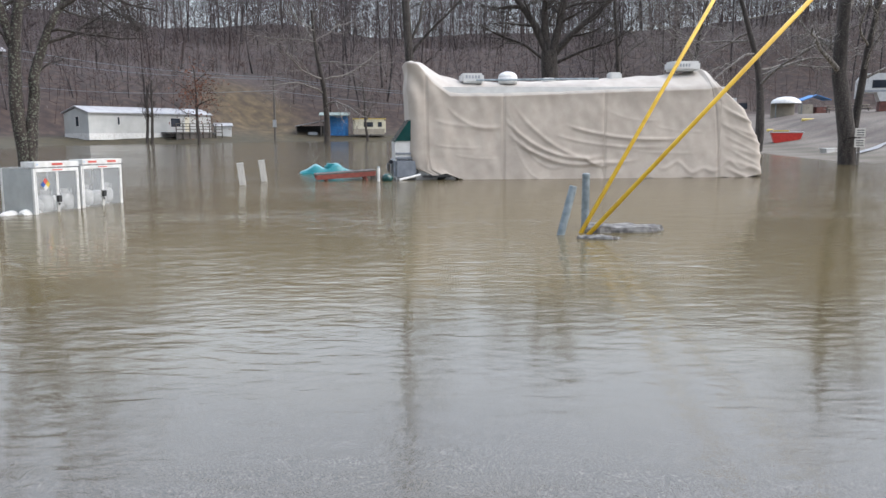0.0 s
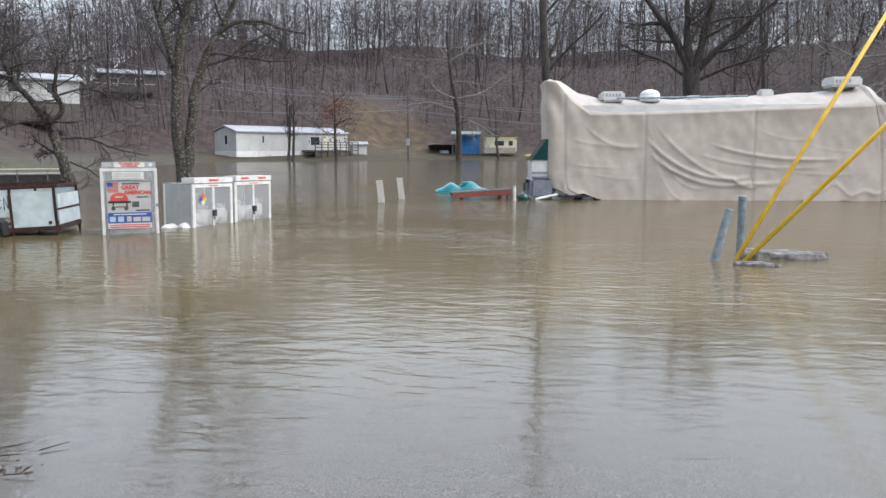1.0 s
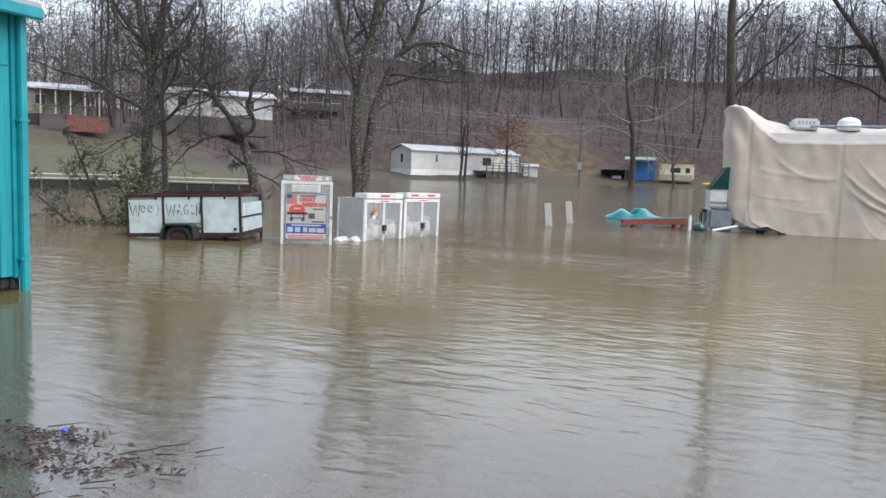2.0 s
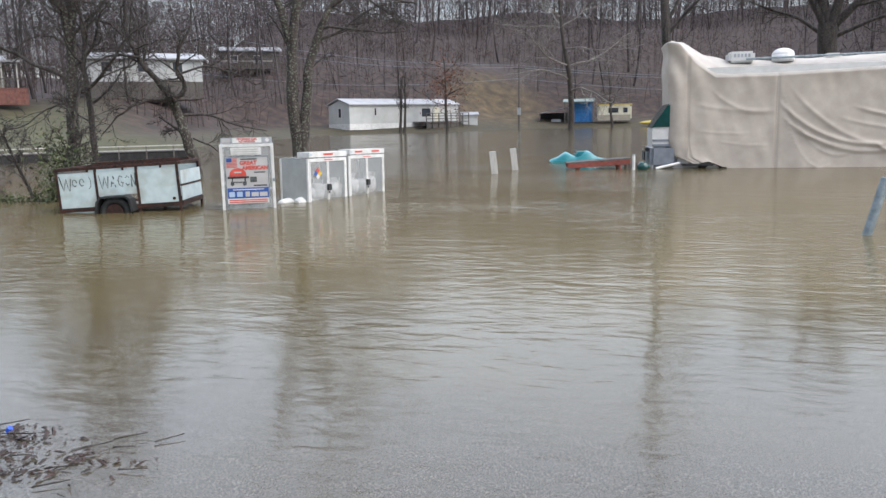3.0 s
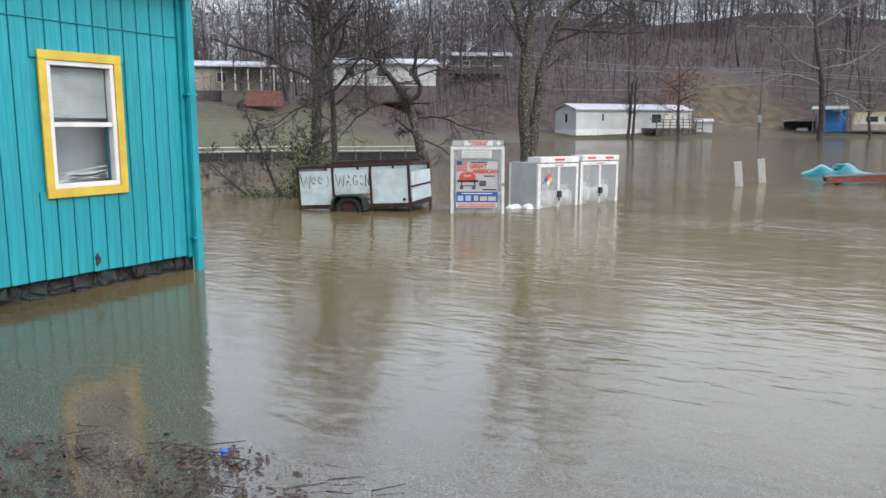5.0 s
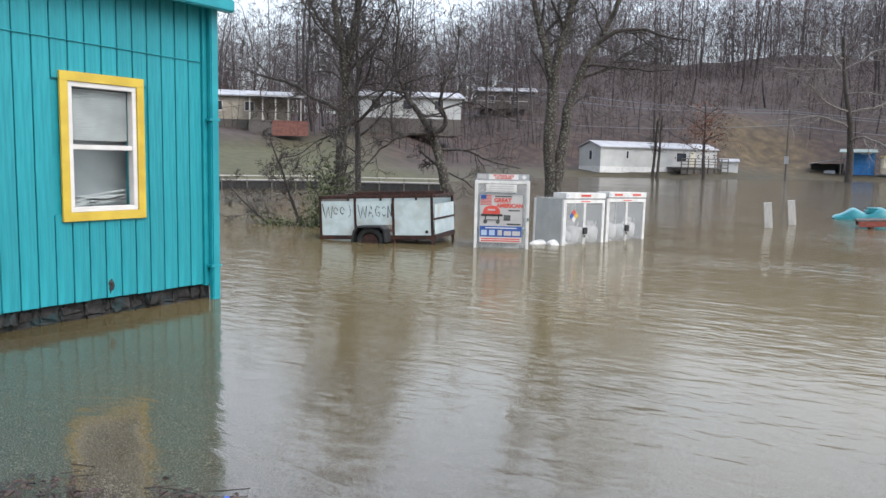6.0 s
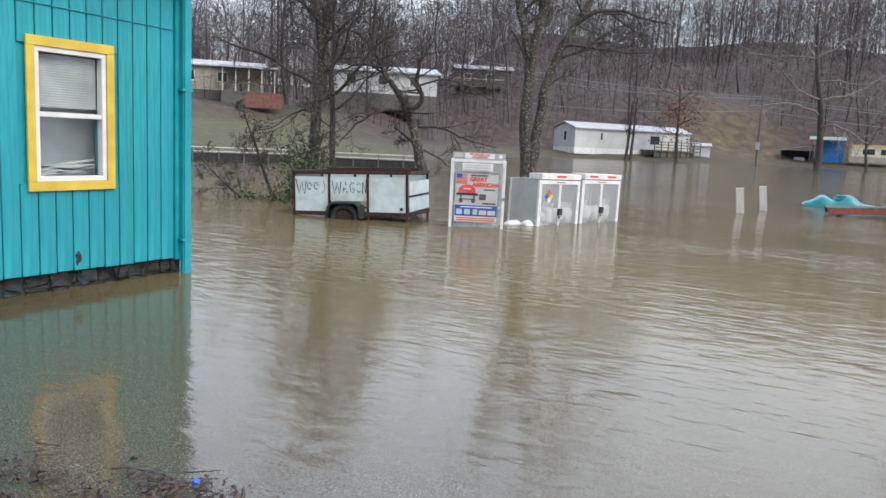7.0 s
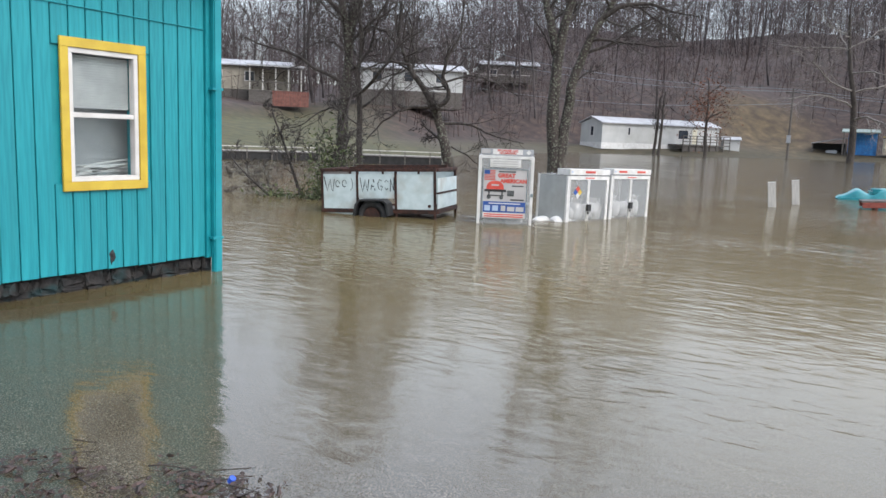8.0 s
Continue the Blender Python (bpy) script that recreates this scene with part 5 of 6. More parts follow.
# ---- mobile home and sheds on the far shore ----
def mobile_home(m):
    """Long side along local x, 19 m; the gable end at x = 0 shows to the water."""
    t = thing("mobile_home", m, "long off-white mobile home with a timber deck, standing by the water", "mobile home")
    L, D, h = 19.0, 4.2, 3.05
    part("wall", box(0, 0, 0.75, L, 0.1, h), HOME, t)
    part("wall", box(0, D - 0.1, 0.75, L, D, h), HOME, t)
    for x in (0, L - 0.1):
        part("gable", prism([(0.1, 0.75), (D - 0.1, 0.75), (D - 0.1, h), (D / 2, h + 0.62), (0.1, h)], "x", x, x + 0.1), HOME, t)
    part("skirting", box(-0.03, -0.03, 0.0, L + 0.03, D + 0.03, 0.745, 0.02), WHITE, t, "white vinyl skirting")
    part("roof", prism([(-0.25, h - 0.02), (D / 2, h + 0.7), (D + 0.25, h - 0.02), (D + 0.25, h + 0.1), (D / 2, h + 0.85), (-0.25, h + 0.1)], "x", -0.2, L + 0.2), ROOF, t, "pale metal roof")
    for x0, x1, z0, z1 in ((3.9, 4.3, 1.7, 2.7), (12.0, 13.7, 1.45, 2.65), (9.0, 9.4, 2.1, 2.4), (15.6, 15.9, 2.2, 2.55)):
        w = part("window", box(x0, -0.03, z0, x1, 0.0, z1), VINYL, t)
        part("pane", box(x0 + 0.06, -0.036, z0 + 0.06, x1 - 0.06, -0.031, z1 - 0.06), WINDOW_DARK, w)
    w = part("window", box(-0.03, 1.6, 1.5, 0.0, 2.2, 2.7), VINYL, t)
    part("pane", box(-0.036, 1.66, 1.56, -0.031, 2.14, 2.64), WINDOW_DARK, w)
    part("door", box(14.4, -0.02, 0.9, 15.2, 0.0, 2.75), CREAM, t)
    d = part("deck", box(10.4, -2.6, 0.72, 18.4, -0.05, 0.85), GREY_WOOD, t, "weathered timber deck")
    for k in range(8):
        x = 10.45 + k * 1.13
        part("post", box(x, -2.6, -0.2, x + 0.1, -2.5, 1.95), GREY_WOOD, d)
    for z in (1.15, 1.5, 1.85):
        part("rail", box(10.5, -2.58, z, 18.4, -2.53, z + 0.1), GREY_WOOD, d)
    part("skirt_boards", box(10.5, -2.45, 0.0, 16.6, -2.4, 0.7), GREY_WOOD, d)
    for k in range(4):
        part("step", box(9.4 + k * 0.25, -2.5, 0.1 + k * 0.18, 9.7 + k * 0.25, -1.5, 0.15 + k * 0.18), GREY_WOOD, d)
    return t


mobile_home(pose(-31.5, 93.5, 0.5, 0, 0, 59))


def shed(m, sx, sy, h, wall, roof, label, door=None):
    t = thing("shed", m, label, "shed")
    part("wall", box(0, 0, 0, sx, sy, h, 0.02), wall, t)
    part("roof", prism([(-0.2, h), (sy / 2, h + 0.35), (sy + 0.2, h), (sy + 0.2, h + 0.1), (sy / 2, h + 0.46), (-0.2, h + 0.1)], "x", -0.2, sx + 0.2), roof, t)
    if door:
        part("door", box(sx * 0.3, -0.03, 0.05, sx * 0.7, 0, h * 0.85), door, t)
    return t


shed(pose(-21.2, 110.2, 0.6, 0, 0, 20), 2.1, 2.0, 1.5, HOME, ROOF, "small white storage shed beside the mobile home")
s = shed(pose(-7.6, 121.5, 0.75, 0, 0, 4), 3.4, 3, 2.9, BLUE_PAINT, GREEN_ROOF, "bright blue shed with a mossy green roof")
part("porch_roof", prism([(-2.8, 2.9), (0.2, 3.3), (0.2, 3.45), (-2.8, 3.02)], "x", -0.8, 3.7), GREEN_ROOF, s)
for x in (-0.6, 3.4):
    part("post", box(x, -2.7, 0, x + 0.15, -2.55, 2.95), GREY_WOOD, s)
lean = thing("lean_to", pose(-12.0, 121.0, 0.7, 0, 0, 4), "low open lean-to with a sloping tin roof", "shelter")
part("roof", prism([(0, 1.4), (4.3, 2.2), (4.3, 2.3), (0, 1.5)], "y", -0.6, 2.4), ROOF, lean)
part("back", box(0.1, 2.2, 0, 4.2, 2.3, 1.5), DARK, lean)
for x in (0.1, 4.1):
    part("post", box(x, -0.4, 0, x + 0.12, -0.28, 1.4 + x * 0.18), GREY_WOOD, lean)
part("cart", box(1.8, 0.2, 0.0, 3.2, 1.2, 0.6, 0.1), GREYBOX, lean)
tt = thing("travel_trailer", pose(-3.4, 120.3, 0.65, 0, 0, 4), "small cream travel trailer with a yellow roof edge", "trailer")
part("body", box(0, 0, 0.3, 4.9, 2.2, 2.55, 0.25), CREAM, tt)
part("lower_band", box(0.05, -0.02, 0.32, 4.7, 0.0, 1.1), TAN, tt)
part("roof_edge", box(-0.1, -0.15, 2.5, 4.95, 0.1, 2.65, 0.03), BOAT_YELLOW, tt)
for x0, x1 in ((1.6, 3.0), (3.7, 4.3)):
    part("window", box(x0, -0.035, 1.4, x1, -0.021, 2.1), WINDOW_DARK, tt)
part("wheel", bmesh_ring((2.4, 0.1, 0.25), 0.32, 0.18, 0.09), RUBBER, tt)
can = thing("canoe", pose(2.8, 118.5, 0.5, 0, 0, 3), "upturned yellow canoe lying on the far bank", "boat")
bm = bmesh.new()
bmesh.ops.create_uvsphere(bm, u_segments=20, v_segments=10, radius=1, matrix=Matrix.Translation((2.6, 0, 0.05)) @ Matrix.Diagonal((2.8, 0.5, 0.35, 1)))
part("hull", bm, BOAT_YELLOW, can, smooth=True)


# ---- houses up the left bank and floating docks ----
def hill_house(m, L, D, h, wall, label, porch):
    t = thing("house", m, label, "house")
    part("wall", box(0, 0, 0, L, D, h), wall, t)
    part("base", box(0.02, -0.02, -1.8, L - 0.02, D, -0.002), GREY_WOOD, t)
    part("roof", prism([(-0.5, h), (D / 2, h + 0.75), (D + 0.5, h), (D + 0.5, h + 0.12), (D / 2, h + 0.9), (-0.5, h + 0.12)], "x", -0.4, L + 0.4), ROOF, t)
    for k in range(int(L / 3.4)):
        x = 1.2 + k * 3.4
        w = part("window", box(x, -0.05, 0.9, x + 1.1, -0.002, 2.0), VINYL, t)
        part("pane", box(x + 0.08, -0.056, 0.98, x + 1.02, -0.051, 1.92), WINDOW_DARK, w)
    if porch:
        p = part("porch", box(L - porch, -3.0, -0.25, L + 1.0, -0.06, -0.1), GREY_WOOD, t, "roofed timber porch")
        part("porch_roof", box(L - porch - 0.2, -3.3, h - 0.15, L + 1.2, -0.06, h + 0.05), ROOF, p)
        for k in range(5):
            x = L - porch + 0.05 + k * (porch + 0.8) / 4
            part("post", box(x, -2.95, -0.1, x + 0.13, -2.82, h - 0.15), BLEACHED, p)
        part("railing", box(L - porch, -2.98, 0.7, L + 1, -2.9, 0.8), GREY_WOOD, p)
        part("skirt", box(L - porch, -2.96, -2.2, L + 1, -2.9, -0.26), GREY_WOOD, p)
    return t


HT = 47
hill_house(pose(-67.6, 59.5, 5.6, 0, 0, HT), 13, 6, 2.5, TAN, "tan single-storey house with a roofed porch up the bank", 4.6)
deck = thing("deck", pose(-53.8, 61.1, 3.6, 0, 0, HT), "red-brown boarded deck on the bank below the house", "deck")
for k in range(15):
    part("board", box(k * 0.24, 0, 0.1, k * 0.24 + 0.225, 0.05, 1.6), BRICK_RED, deck)
part("floor", box(0, 0.052, 1.4, 3.6, 4, 1.5), GREY_WOOD, deck)
stair = thing("stairs", pose(-54.9, 59.6, 2.75, 0, 0, HT), "weathered timber steps up the retaining wall", "stairs")
for x in (0, 1.3):
    bm = box(x, 0, 0, x + 0.09, 0.09, 2.2)
    part("post", bm, GREY_WOOD, stair)
for k in range(6):
    part("step", box(0.09, k * 0.28, 0.2 + k * 0.24, 1.3, k * 0.28 + 0.3, 0.25 + k * 0.24), GREY_WOOD, stair)
wallob = thing("retaining_wall", pose(-64.0, 49.0, 2.2, 0, 0, HT), "low dark stone retaining wall along the lawn", "wall")
for k in range(20):
    for j in range(3):
        part("block", box(k * 0.62 + 0.3 * (j % 2), 0, j * 0.46, k * 0.62 + 0.6 + 0.3 * (j % 2), 0.5, j * 0.46 + 0.44, 0.03), CONCRETE, wallob)
hill_house(pose(-49.9, 70.2, 6.0, 0, 0, 40), 11, 6, 2.2, HOME, "white mobile home among the trees up the bank", 0)
lodge = hill_house(pose(-58.0, 110.5, 9.7, 0, 0, 33), 8.5, 6, 2.6, GREY_WOOD, "dark timber house with a raised deck among the trees", 0)
part("deck", box(-1, -3.2, -0.2, 7, -0.06, 0.0), GREY_WOOD, lodge)
for k in range(6):
    part("deck_post", box(-0.9 + k * 1.5, -3.15, -4.0, -0.75 + k * 1.5, -3.0, 1.0), GREY_WOOD, lodge)
part("deck_rail", box(-1, -3.16, 0.9, 7, -3.08, 1.02), BLEACHED, lodge)
part("deck_rail", box(-1, -3.16, 0.4, 7, -3.08, 0.5), GREY_WOOD, lodge)


def dock(m, L, label):
    t = thing("floating_dock", m, label, "dock", "floating docks")
    part("frame", box(0, 0, -0.1, L, 1.6, 0.36, 0.02), DARK, t)
    for k in range(int(L / 0.3)):
        part("plank", box(k * 0.3, -0.03, 0.365, k * 0.3 + 0.28, 1.63, 0.4), GREY_WOOD, t)
    for k in range(int(L / 1.2) + 1):
        part("rail_post", box(k * 1.2, -0.06, 0.0, k * 1.2 + 0.06, -0.035, 0.66), GREY_WOOD, t)
    part("rail", box(0, -0.065, 0.62, L, -0.03, 0.665), BLEACHED, t)
    part("rail", box(0, -0.065, 0.44, L, -0.03, 0.47), BLEACHED, t)
    return t


dock(pose(-25.6, 27.2, 0, 0, 0, 62), 6.0, "long dark floating dock with a low metal rail along the bank")
dock(pose(-20.6, 32.6, 0, 0, 0, 34), 4.2, "second dark floating dock with a low metal rail")
dock(pose(-27.5, 22.0, 0, 0, 0, 66), 5.0, "nearer end of a dark floating dock at the bank")


# ---- camp ground on the right bank ----
rd = tagged(put_mesh("road", grid_mesh("road", *(lambda a, b: (26.5 + 40 * a + 5 * b, 40 + 38 * a ** 0.8 + 5 * b, ground_height(26.5 + 40 * a + 5 * b, 40 + 38 * a ** 0.8 + 5 * b) + 0.06))(
    *np.meshgrid(np.linspace(0.05, 1, 60), np.linspace(0, 1, 8), indexing="ij"))), ROAD), "wet pale road through the camp ground", "road", kind="structure")
rb = thing("red_skip", pose(35.1, 66.5, float(ground_height(35.1, 66.5)) + 0.06, 0, 0, -20) @ Matrix.Diagonal((0.88, 0.88, 0.95, 1)), "bright red plastic boat filled with yellow leaves", "boat")
part("hull", prism([(0.25, 0.0), (2.45, 0.0), (2.75, 0.85), (-0.05, 0.85)], "y", 0, 1.3), BOAT_RED, rb)
part("rim", box(-0.12, -0.06, 0.85, 2.82, 1.36, 0.95, 0.03), WHITE, rb)
part("load", box(0.1, 0.1, 0.9, 1.6, 1.2, 1.08, 0.08), BOAT_YELLOW, rb)
for x in (0.4, 2.0):
    part("foot", box(x, 0.1, -0.12, x + 0.3, 1.2, 0.0), BOAT_RED, rb)
sg = thing("sign_post", pose(24.3, 35.0, float(ground_height(24.3, 35.0))), "pale green notice board on a thin post", "sign")
part("post", box(-0.04, -0.03, -0.3, 0.04, 0.03, 1.75), GREY_WOOD, sg)
for z in (0.95, 1.4):
    bd = part("board", box(-0.24, -0.055, z, 0.24, -0.032, z + 0.38, 0.01), BLEACHED, sg)
    for k in range(3):
        part("print_bar", box(-0.17, -0.06, z + 0.07 + k * 0.1, 0.17, -0.056, z + 0.11 + k * 0.1), FADED, bd)


def camper(m, label, L=6.5):
    t = thing("camper", m, label, "camper")
    part("body", prism([(0, 0.9), (0, 2.5), (0.4, 3.1), (L, 3.1), (L, 0.6), (1.9, 0.6), (1.6, 1.4), (0.6, 1.4)], "y", 0, 2.4), RV_WHITE, t)
    for x in (1.2, 4.0):
        part("window", box(x, -0.03, 1.8, x + 1.2, -0.002, 2.5), WINDOW_DARK, t)
    part("stripe", box(0.2, -0.02, 1.45, L, -0.002, 1.6), GREYBOX, t)
    part("skirt", box(1.9, 0.02, -0.3, L, 2.3, 0.6), BRICK_RED, t)
    return t


camper(pose(45.6, 72.5, float(ground_height(49, 73)) + 0.2, 0, 0, -25), "white fifth-wheel camper parked on gravel")
camper(pose(40.0, 96.0, float(ground_height(42, 96)) + 0.2, 0, 0, -20), "small white camper parked far back", 4)
tent = thing("canopy", pose(45.2, 88.0, float(ground_height(45, 88))) @ Matrix.Scale(0.62, 4), "white domed canopy over a picnic place", "canopy")
bm = bmesh.new()
bmesh.ops.create_uvsphere(bm, u_segments=20, v_segments=10, radius=1.0, matrix=Matrix.Translation((2.2, 0, 2.6)) @ Matrix.Diagonal((2.6, 2.4, 1.2, 1)))
bmesh.ops.delete(bm, geom=[v for v in bm.verts if v.co.z < 2.55], context="VERTS")
part("cloth", bm, WHITE, tent, smooth=True)
for x in (-0.2, 4.5):
    part("leg", tube((x, -1.2, 0), (x, -1.2, 2.7), 0.06), GALV, tent)
part("wall", box(0, 1.2, 0, 4.4, 1.3, 2.6), TAN, tent)
for k, (bx, by, turn) in enumerate(((39.5, 77.0, -8), (42.6, 76.4, -12), (50.5, 74.0, -10))):
    pb = thing("parking_log", pose(bx, by, float(ground_height(bx, by)) - 0.03, 0, 0, turn), "pale yellow timber log edging the camp pitches", "log", "logs edging the pitches")
    part("log", tube((0, 0, 0.14), (2.4, 0, 0.14), 0.16, 0.14, 10), BOAT_YELLOW, pb)
bk = thing("plastic_tub", pose(30.5, 49.0, float(ground_height(30.5, 49.0)) - 0.05, 0, 0, 20), "small white plastic tub stranded on the wet bank", "tub")
part("shell", prism([(0, 0), (0.9, 0), (1.05, 0.3), (-0.12, 0.3)], "y", 0, 0.5), WHITE, bk)
part("rim", box(-0.16, -0.04, 0.302, 1.09, 0.54, 0.33), WHITE, bk)
for k, (bx, by) in enumerate(((47.5, 79.5), (49.4, 78.5))):
    pc = thing("picnic_table", pose(bx, by, float(ground_height(bx, by)) - 0.03, 0, 0, 25 * k - 15), "weathered brown timber picnic table on the camp ground", "table", "picnic tables")
    part("tabletop", box(-0.9, -0.38, 0.7, 0.9, 0.38, 0.76, 0.01), TAN, pc)
    for y in (-0.75, 0.6):
        part("bench", box(-0.9, y, 0.42, 0.9, y + 0.18, 0.47, 0.01), TAN, pc)
    for x in (-0.65, 0.65):
        part("cross_beam", box(x - 0.04, -0.78, 0.35, x + 0.04, 0.78, 0.42), GREY_WOOD, pc)
        for y in (-1, 1):
            part("leg", tube((x, y * 0.25, 0.7), (x, y * 0.6, 0), 0.05, 0.05, 6), GREY_WOOD, pc)
tp = thing("tarp_shelter", pose(49.0, 90.0, float(ground_height(49, 90))) @ Matrix.Scale(0.75, 4), "blue tarp stretched over stacked camp goods", "shelter")
part("tarp", prism([(0, 2.1), (2.2, 2.9), (4.4, 2.2), (4.4, 2.1), (2.2, 2.8), (0, 2.0)], "y", -1.2, 1.5), BLUE_PAINT, tp)
part("goods", box(0.3, -0.6, 0, 2.0, 0.9, 1.5, 0.1), TAN, tp)
part("goods", box(2.4, -0.7, 0, 4.2, 0.8, 1.1, 0.1), BRICK_RED, tp)


# ---- single trees ----
OAK = dict(steps=(9, 8, 6, 4, 2), wiggle=(0.06, 0.17, 0.24, 0.3, 0.3), rise=(0.02, 0.05, 0.02, 0.0, 0.0), taper=(0.35, 0.3, 0.3, 0.35, 0.4), kids=(9, 7, 5, 4),
           **{"from": (0.3, 0.22, 0.15, 0.1)}, angle=((30, 65), (30, 65), (25, 65), (20, 60)), ratio=((0.35, 0.6), (0.35, 0.6), (0.35, 0.65), (0.4, 0.7)),
           thin=(0.42, 0.5, 0.5, 0.5), least=0.007)
WIDE = dict(OAK, kids=(10, 8, 6, 4), angle=((55, 95), (30, 70), (25, 65), (20, 60)), ratio=((0.5, 0.85), (0.35, 0.6), (0.35, 0.65), (0.4, 0.7)),
            rise=(0.02, 0.03, -0.02, -0.02, 0))
SLIM = dict(OAK, kids=(12, 5, 5, 3), ratio=((0.2, 0.38), (0.35, 0.6), (0.35, 0.65), (0.4, 0.7)))


def tree(at, stems, spec, bark, label, seed, twig_bark=None):
    """Stems: rows of (dx, dy, lean x, lean y, height, radius)."""
    x, y = at
    t = thing("tree", Matrix.Translation((x, y, min(float(ground_height(x, y)), 0) - 0.1 if shore_distance(np.array(x), np.array(y)) < 0 else float(ground_height(x, y)) - 0.1)), label, "tree")
    r = np.random.default_rng(seed)
    segs = []
    for dx, dy, lx, ly, h, rad in stems:
        grow(r, segs, (dx, dy, 0), np.array((lx, ly, 1.0)) / math.sqrt(lx * lx + ly * ly + 1), h, rad, 0, spec)
    segs = np.array(segs)
    v, q = limbs_mesh(segs[segs[:, 0] == 0], (12,))
    put_mesh("trunk", raw_mesh("trunk", v, q), bark, t, smooth=True)
    rest = segs[segs[:, 0] > 0].copy()
    rest[:, 0] -= 1
    v, q = limbs_mesh(rest, (7, 5, 3, 3))
    put_mesh("crown", raw_mesh("crown", v, q), twig_bark or bark, t, smooth=True)
    return t


def limb_tree(at, turn, limbs, spec, bark, label, seed, twig_bark=None):
    """A tree whose trunk and main limbs are bent by hand; limbs: (level, knots, radius at foot, radius at tip, side limbs, where they begin)."""
    x, y = at
    t = thing("tree", Matrix.Translation((x, y, 0)), label, "tree")
    r = np.random.default_rng(seed)
    segs = []
    for level, knots, r0, r1, kids, start in limbs:
        bent_limb(r, segs, [(u, 0.12 * math.sin(3.1 * i + u) * (i > 0), z) for i, (u, z) in enumerate(knots)], r0, r1, level, spec, radians(turn), kids, start)
    segs = np.array(segs)
    v, q = limbs_mesh(segs[segs[:, 0] == 0], (12,))
    put_mesh("trunk", raw_mesh("trunk", v, q), bark, t, smooth=True)
    rest = segs[segs[:, 0] > 0].copy()
    rest[:, 0] -= 1
    v, q = limbs_mesh(rest, (8, 5, 3, 3))
    put_mesh("crown", raw_mesh("crown", v, q), twig_bark or bark, t, smooth=True)
    return t


NEAR = dict(OAK, steps=(9, 8, 6, 4, 2), kids=(9, 8, 6, 4), ratio=((0.25, 0.45), (0.35, 0.6), (0.35, 0.65), (0.4, 0.7)), wiggle=(0.06, 0.2, 0.28, 0.34, 0.3))
limb_tree((-7.3, 25.6), 24, (
    (0, ((0.34, -0.7), (0.28, 0.5), (0.13, 2.0), (0.14, 3.4), (0.22, 4.3), (0.36, 5.2), (0.6, 6.0), (0.9, 8.2), (0.8, 10.5)), 0.24, 0.07, 7, 0.5),
    (0, ((0.14, 4.2), (-0.05, 4.9), (-0.3, 5.7), (-0.7, 7.4), (-0.9, 9.5)), 0.15, 0.05, 7, 0.25),
    (0, ((0.34, 0.3), (0.44, 1.2), (0.59, 2.3), (0.67, 3.3), (0.91, 4.0), (1.22, 4.8), (1.6, 5.4), (2.1, 6.4), (2.5, 8.5)), 0.2, 0.06, 7, 0.5),
    (1, ((1.5, 5.25), (2.0, 5.6), (2.9, 5.7), (3.5, 5.45), (4.3, 5.3)), 0.085, 0.02, 7, 0.15),
    (1, ((2.4, 5.65), (2.92, 5.3), (3.45, 5.0), (3.7, 4.5)), 0.035, 0.01, 6, 0.2),
    (1, ((0.12, 3.8), (-0.11, 4.45), (-0.41, 4.9), (-0.7, 5.3)), 0.04, 0.012, 5, 0.3),
    (1, ((0.66, 3.2), (1.1, 3.6), (1.5, 3.7)), 0.03, 0.01, 4, 0.3)), NEAR, BARK, "twin-trunked lichened tree rising from the flood behind the cages", 11, BARK_DARK)
limb_tree((-12.4, 21.4), 40, (
    (0, ((0.12, -0.7), (0.13, 0.4), (0.18, 1.7), (0.24, 2.85), (0.34, 3.8), (0.21, 4.8), (0.06, 5.4), (-0.2, 7.5), (0.1, 10)), 0.2, 0.06, 12, 0.3),
    (0, ((0.33, 4.0), (0.45, 4.9), (0.55, 5.5), (0.9, 7.5), (1.1, 9.5)), 0.14, 0.05, 7, 0.2),
    (1, ((0.25, 3.9), (-0.2, 4.2), (-0.7, 4.1), (-1.2, 3.7)), 0.035, 0.01, 6, 0.2),
    (1, ((0.2, 2.3), (-0.5, 2.1), (-1.1, 1.6), (-1.7, 1.5)), 0.03, 0.01, 6, 0.2)), NEAR, BARK, "lichened bare tree behind the box trailer", 12, BARK_DARK)
limb_tree((-11.75, 21.6), 38, (
    (0, ((0.08, -0.7), (0.08, 0.5), (0.04, 2.5), (-0.05, 3.3), (0.08, 3.95), (-0.01, 4.7), (0.05, 5.6), (0.2, 8)), 0.105, 0.03, 9, 0.4),
    (1, ((0.08, 3.9), (0.15, 4.4), (0.38, 4.62), (0.8, 4.5), (1.06, 4.2), (1.5, 4.0)), 0.055, 0.015, 8, 0.2),
    (1, ((0.05, 2.2), (0.6, 2.6), (1.0, 3.2), (1.6, 3.5)), 0.04, 0.012, 7, 0.2),
    (1, ((0.05, 1.7), (-0.4, 2.0), (-0.8, 2.6)), 0.025, 0.01, 5, 0.2)), NEAR, BARK_DARK, "slim dark bare tree beside a lichened one", 13)
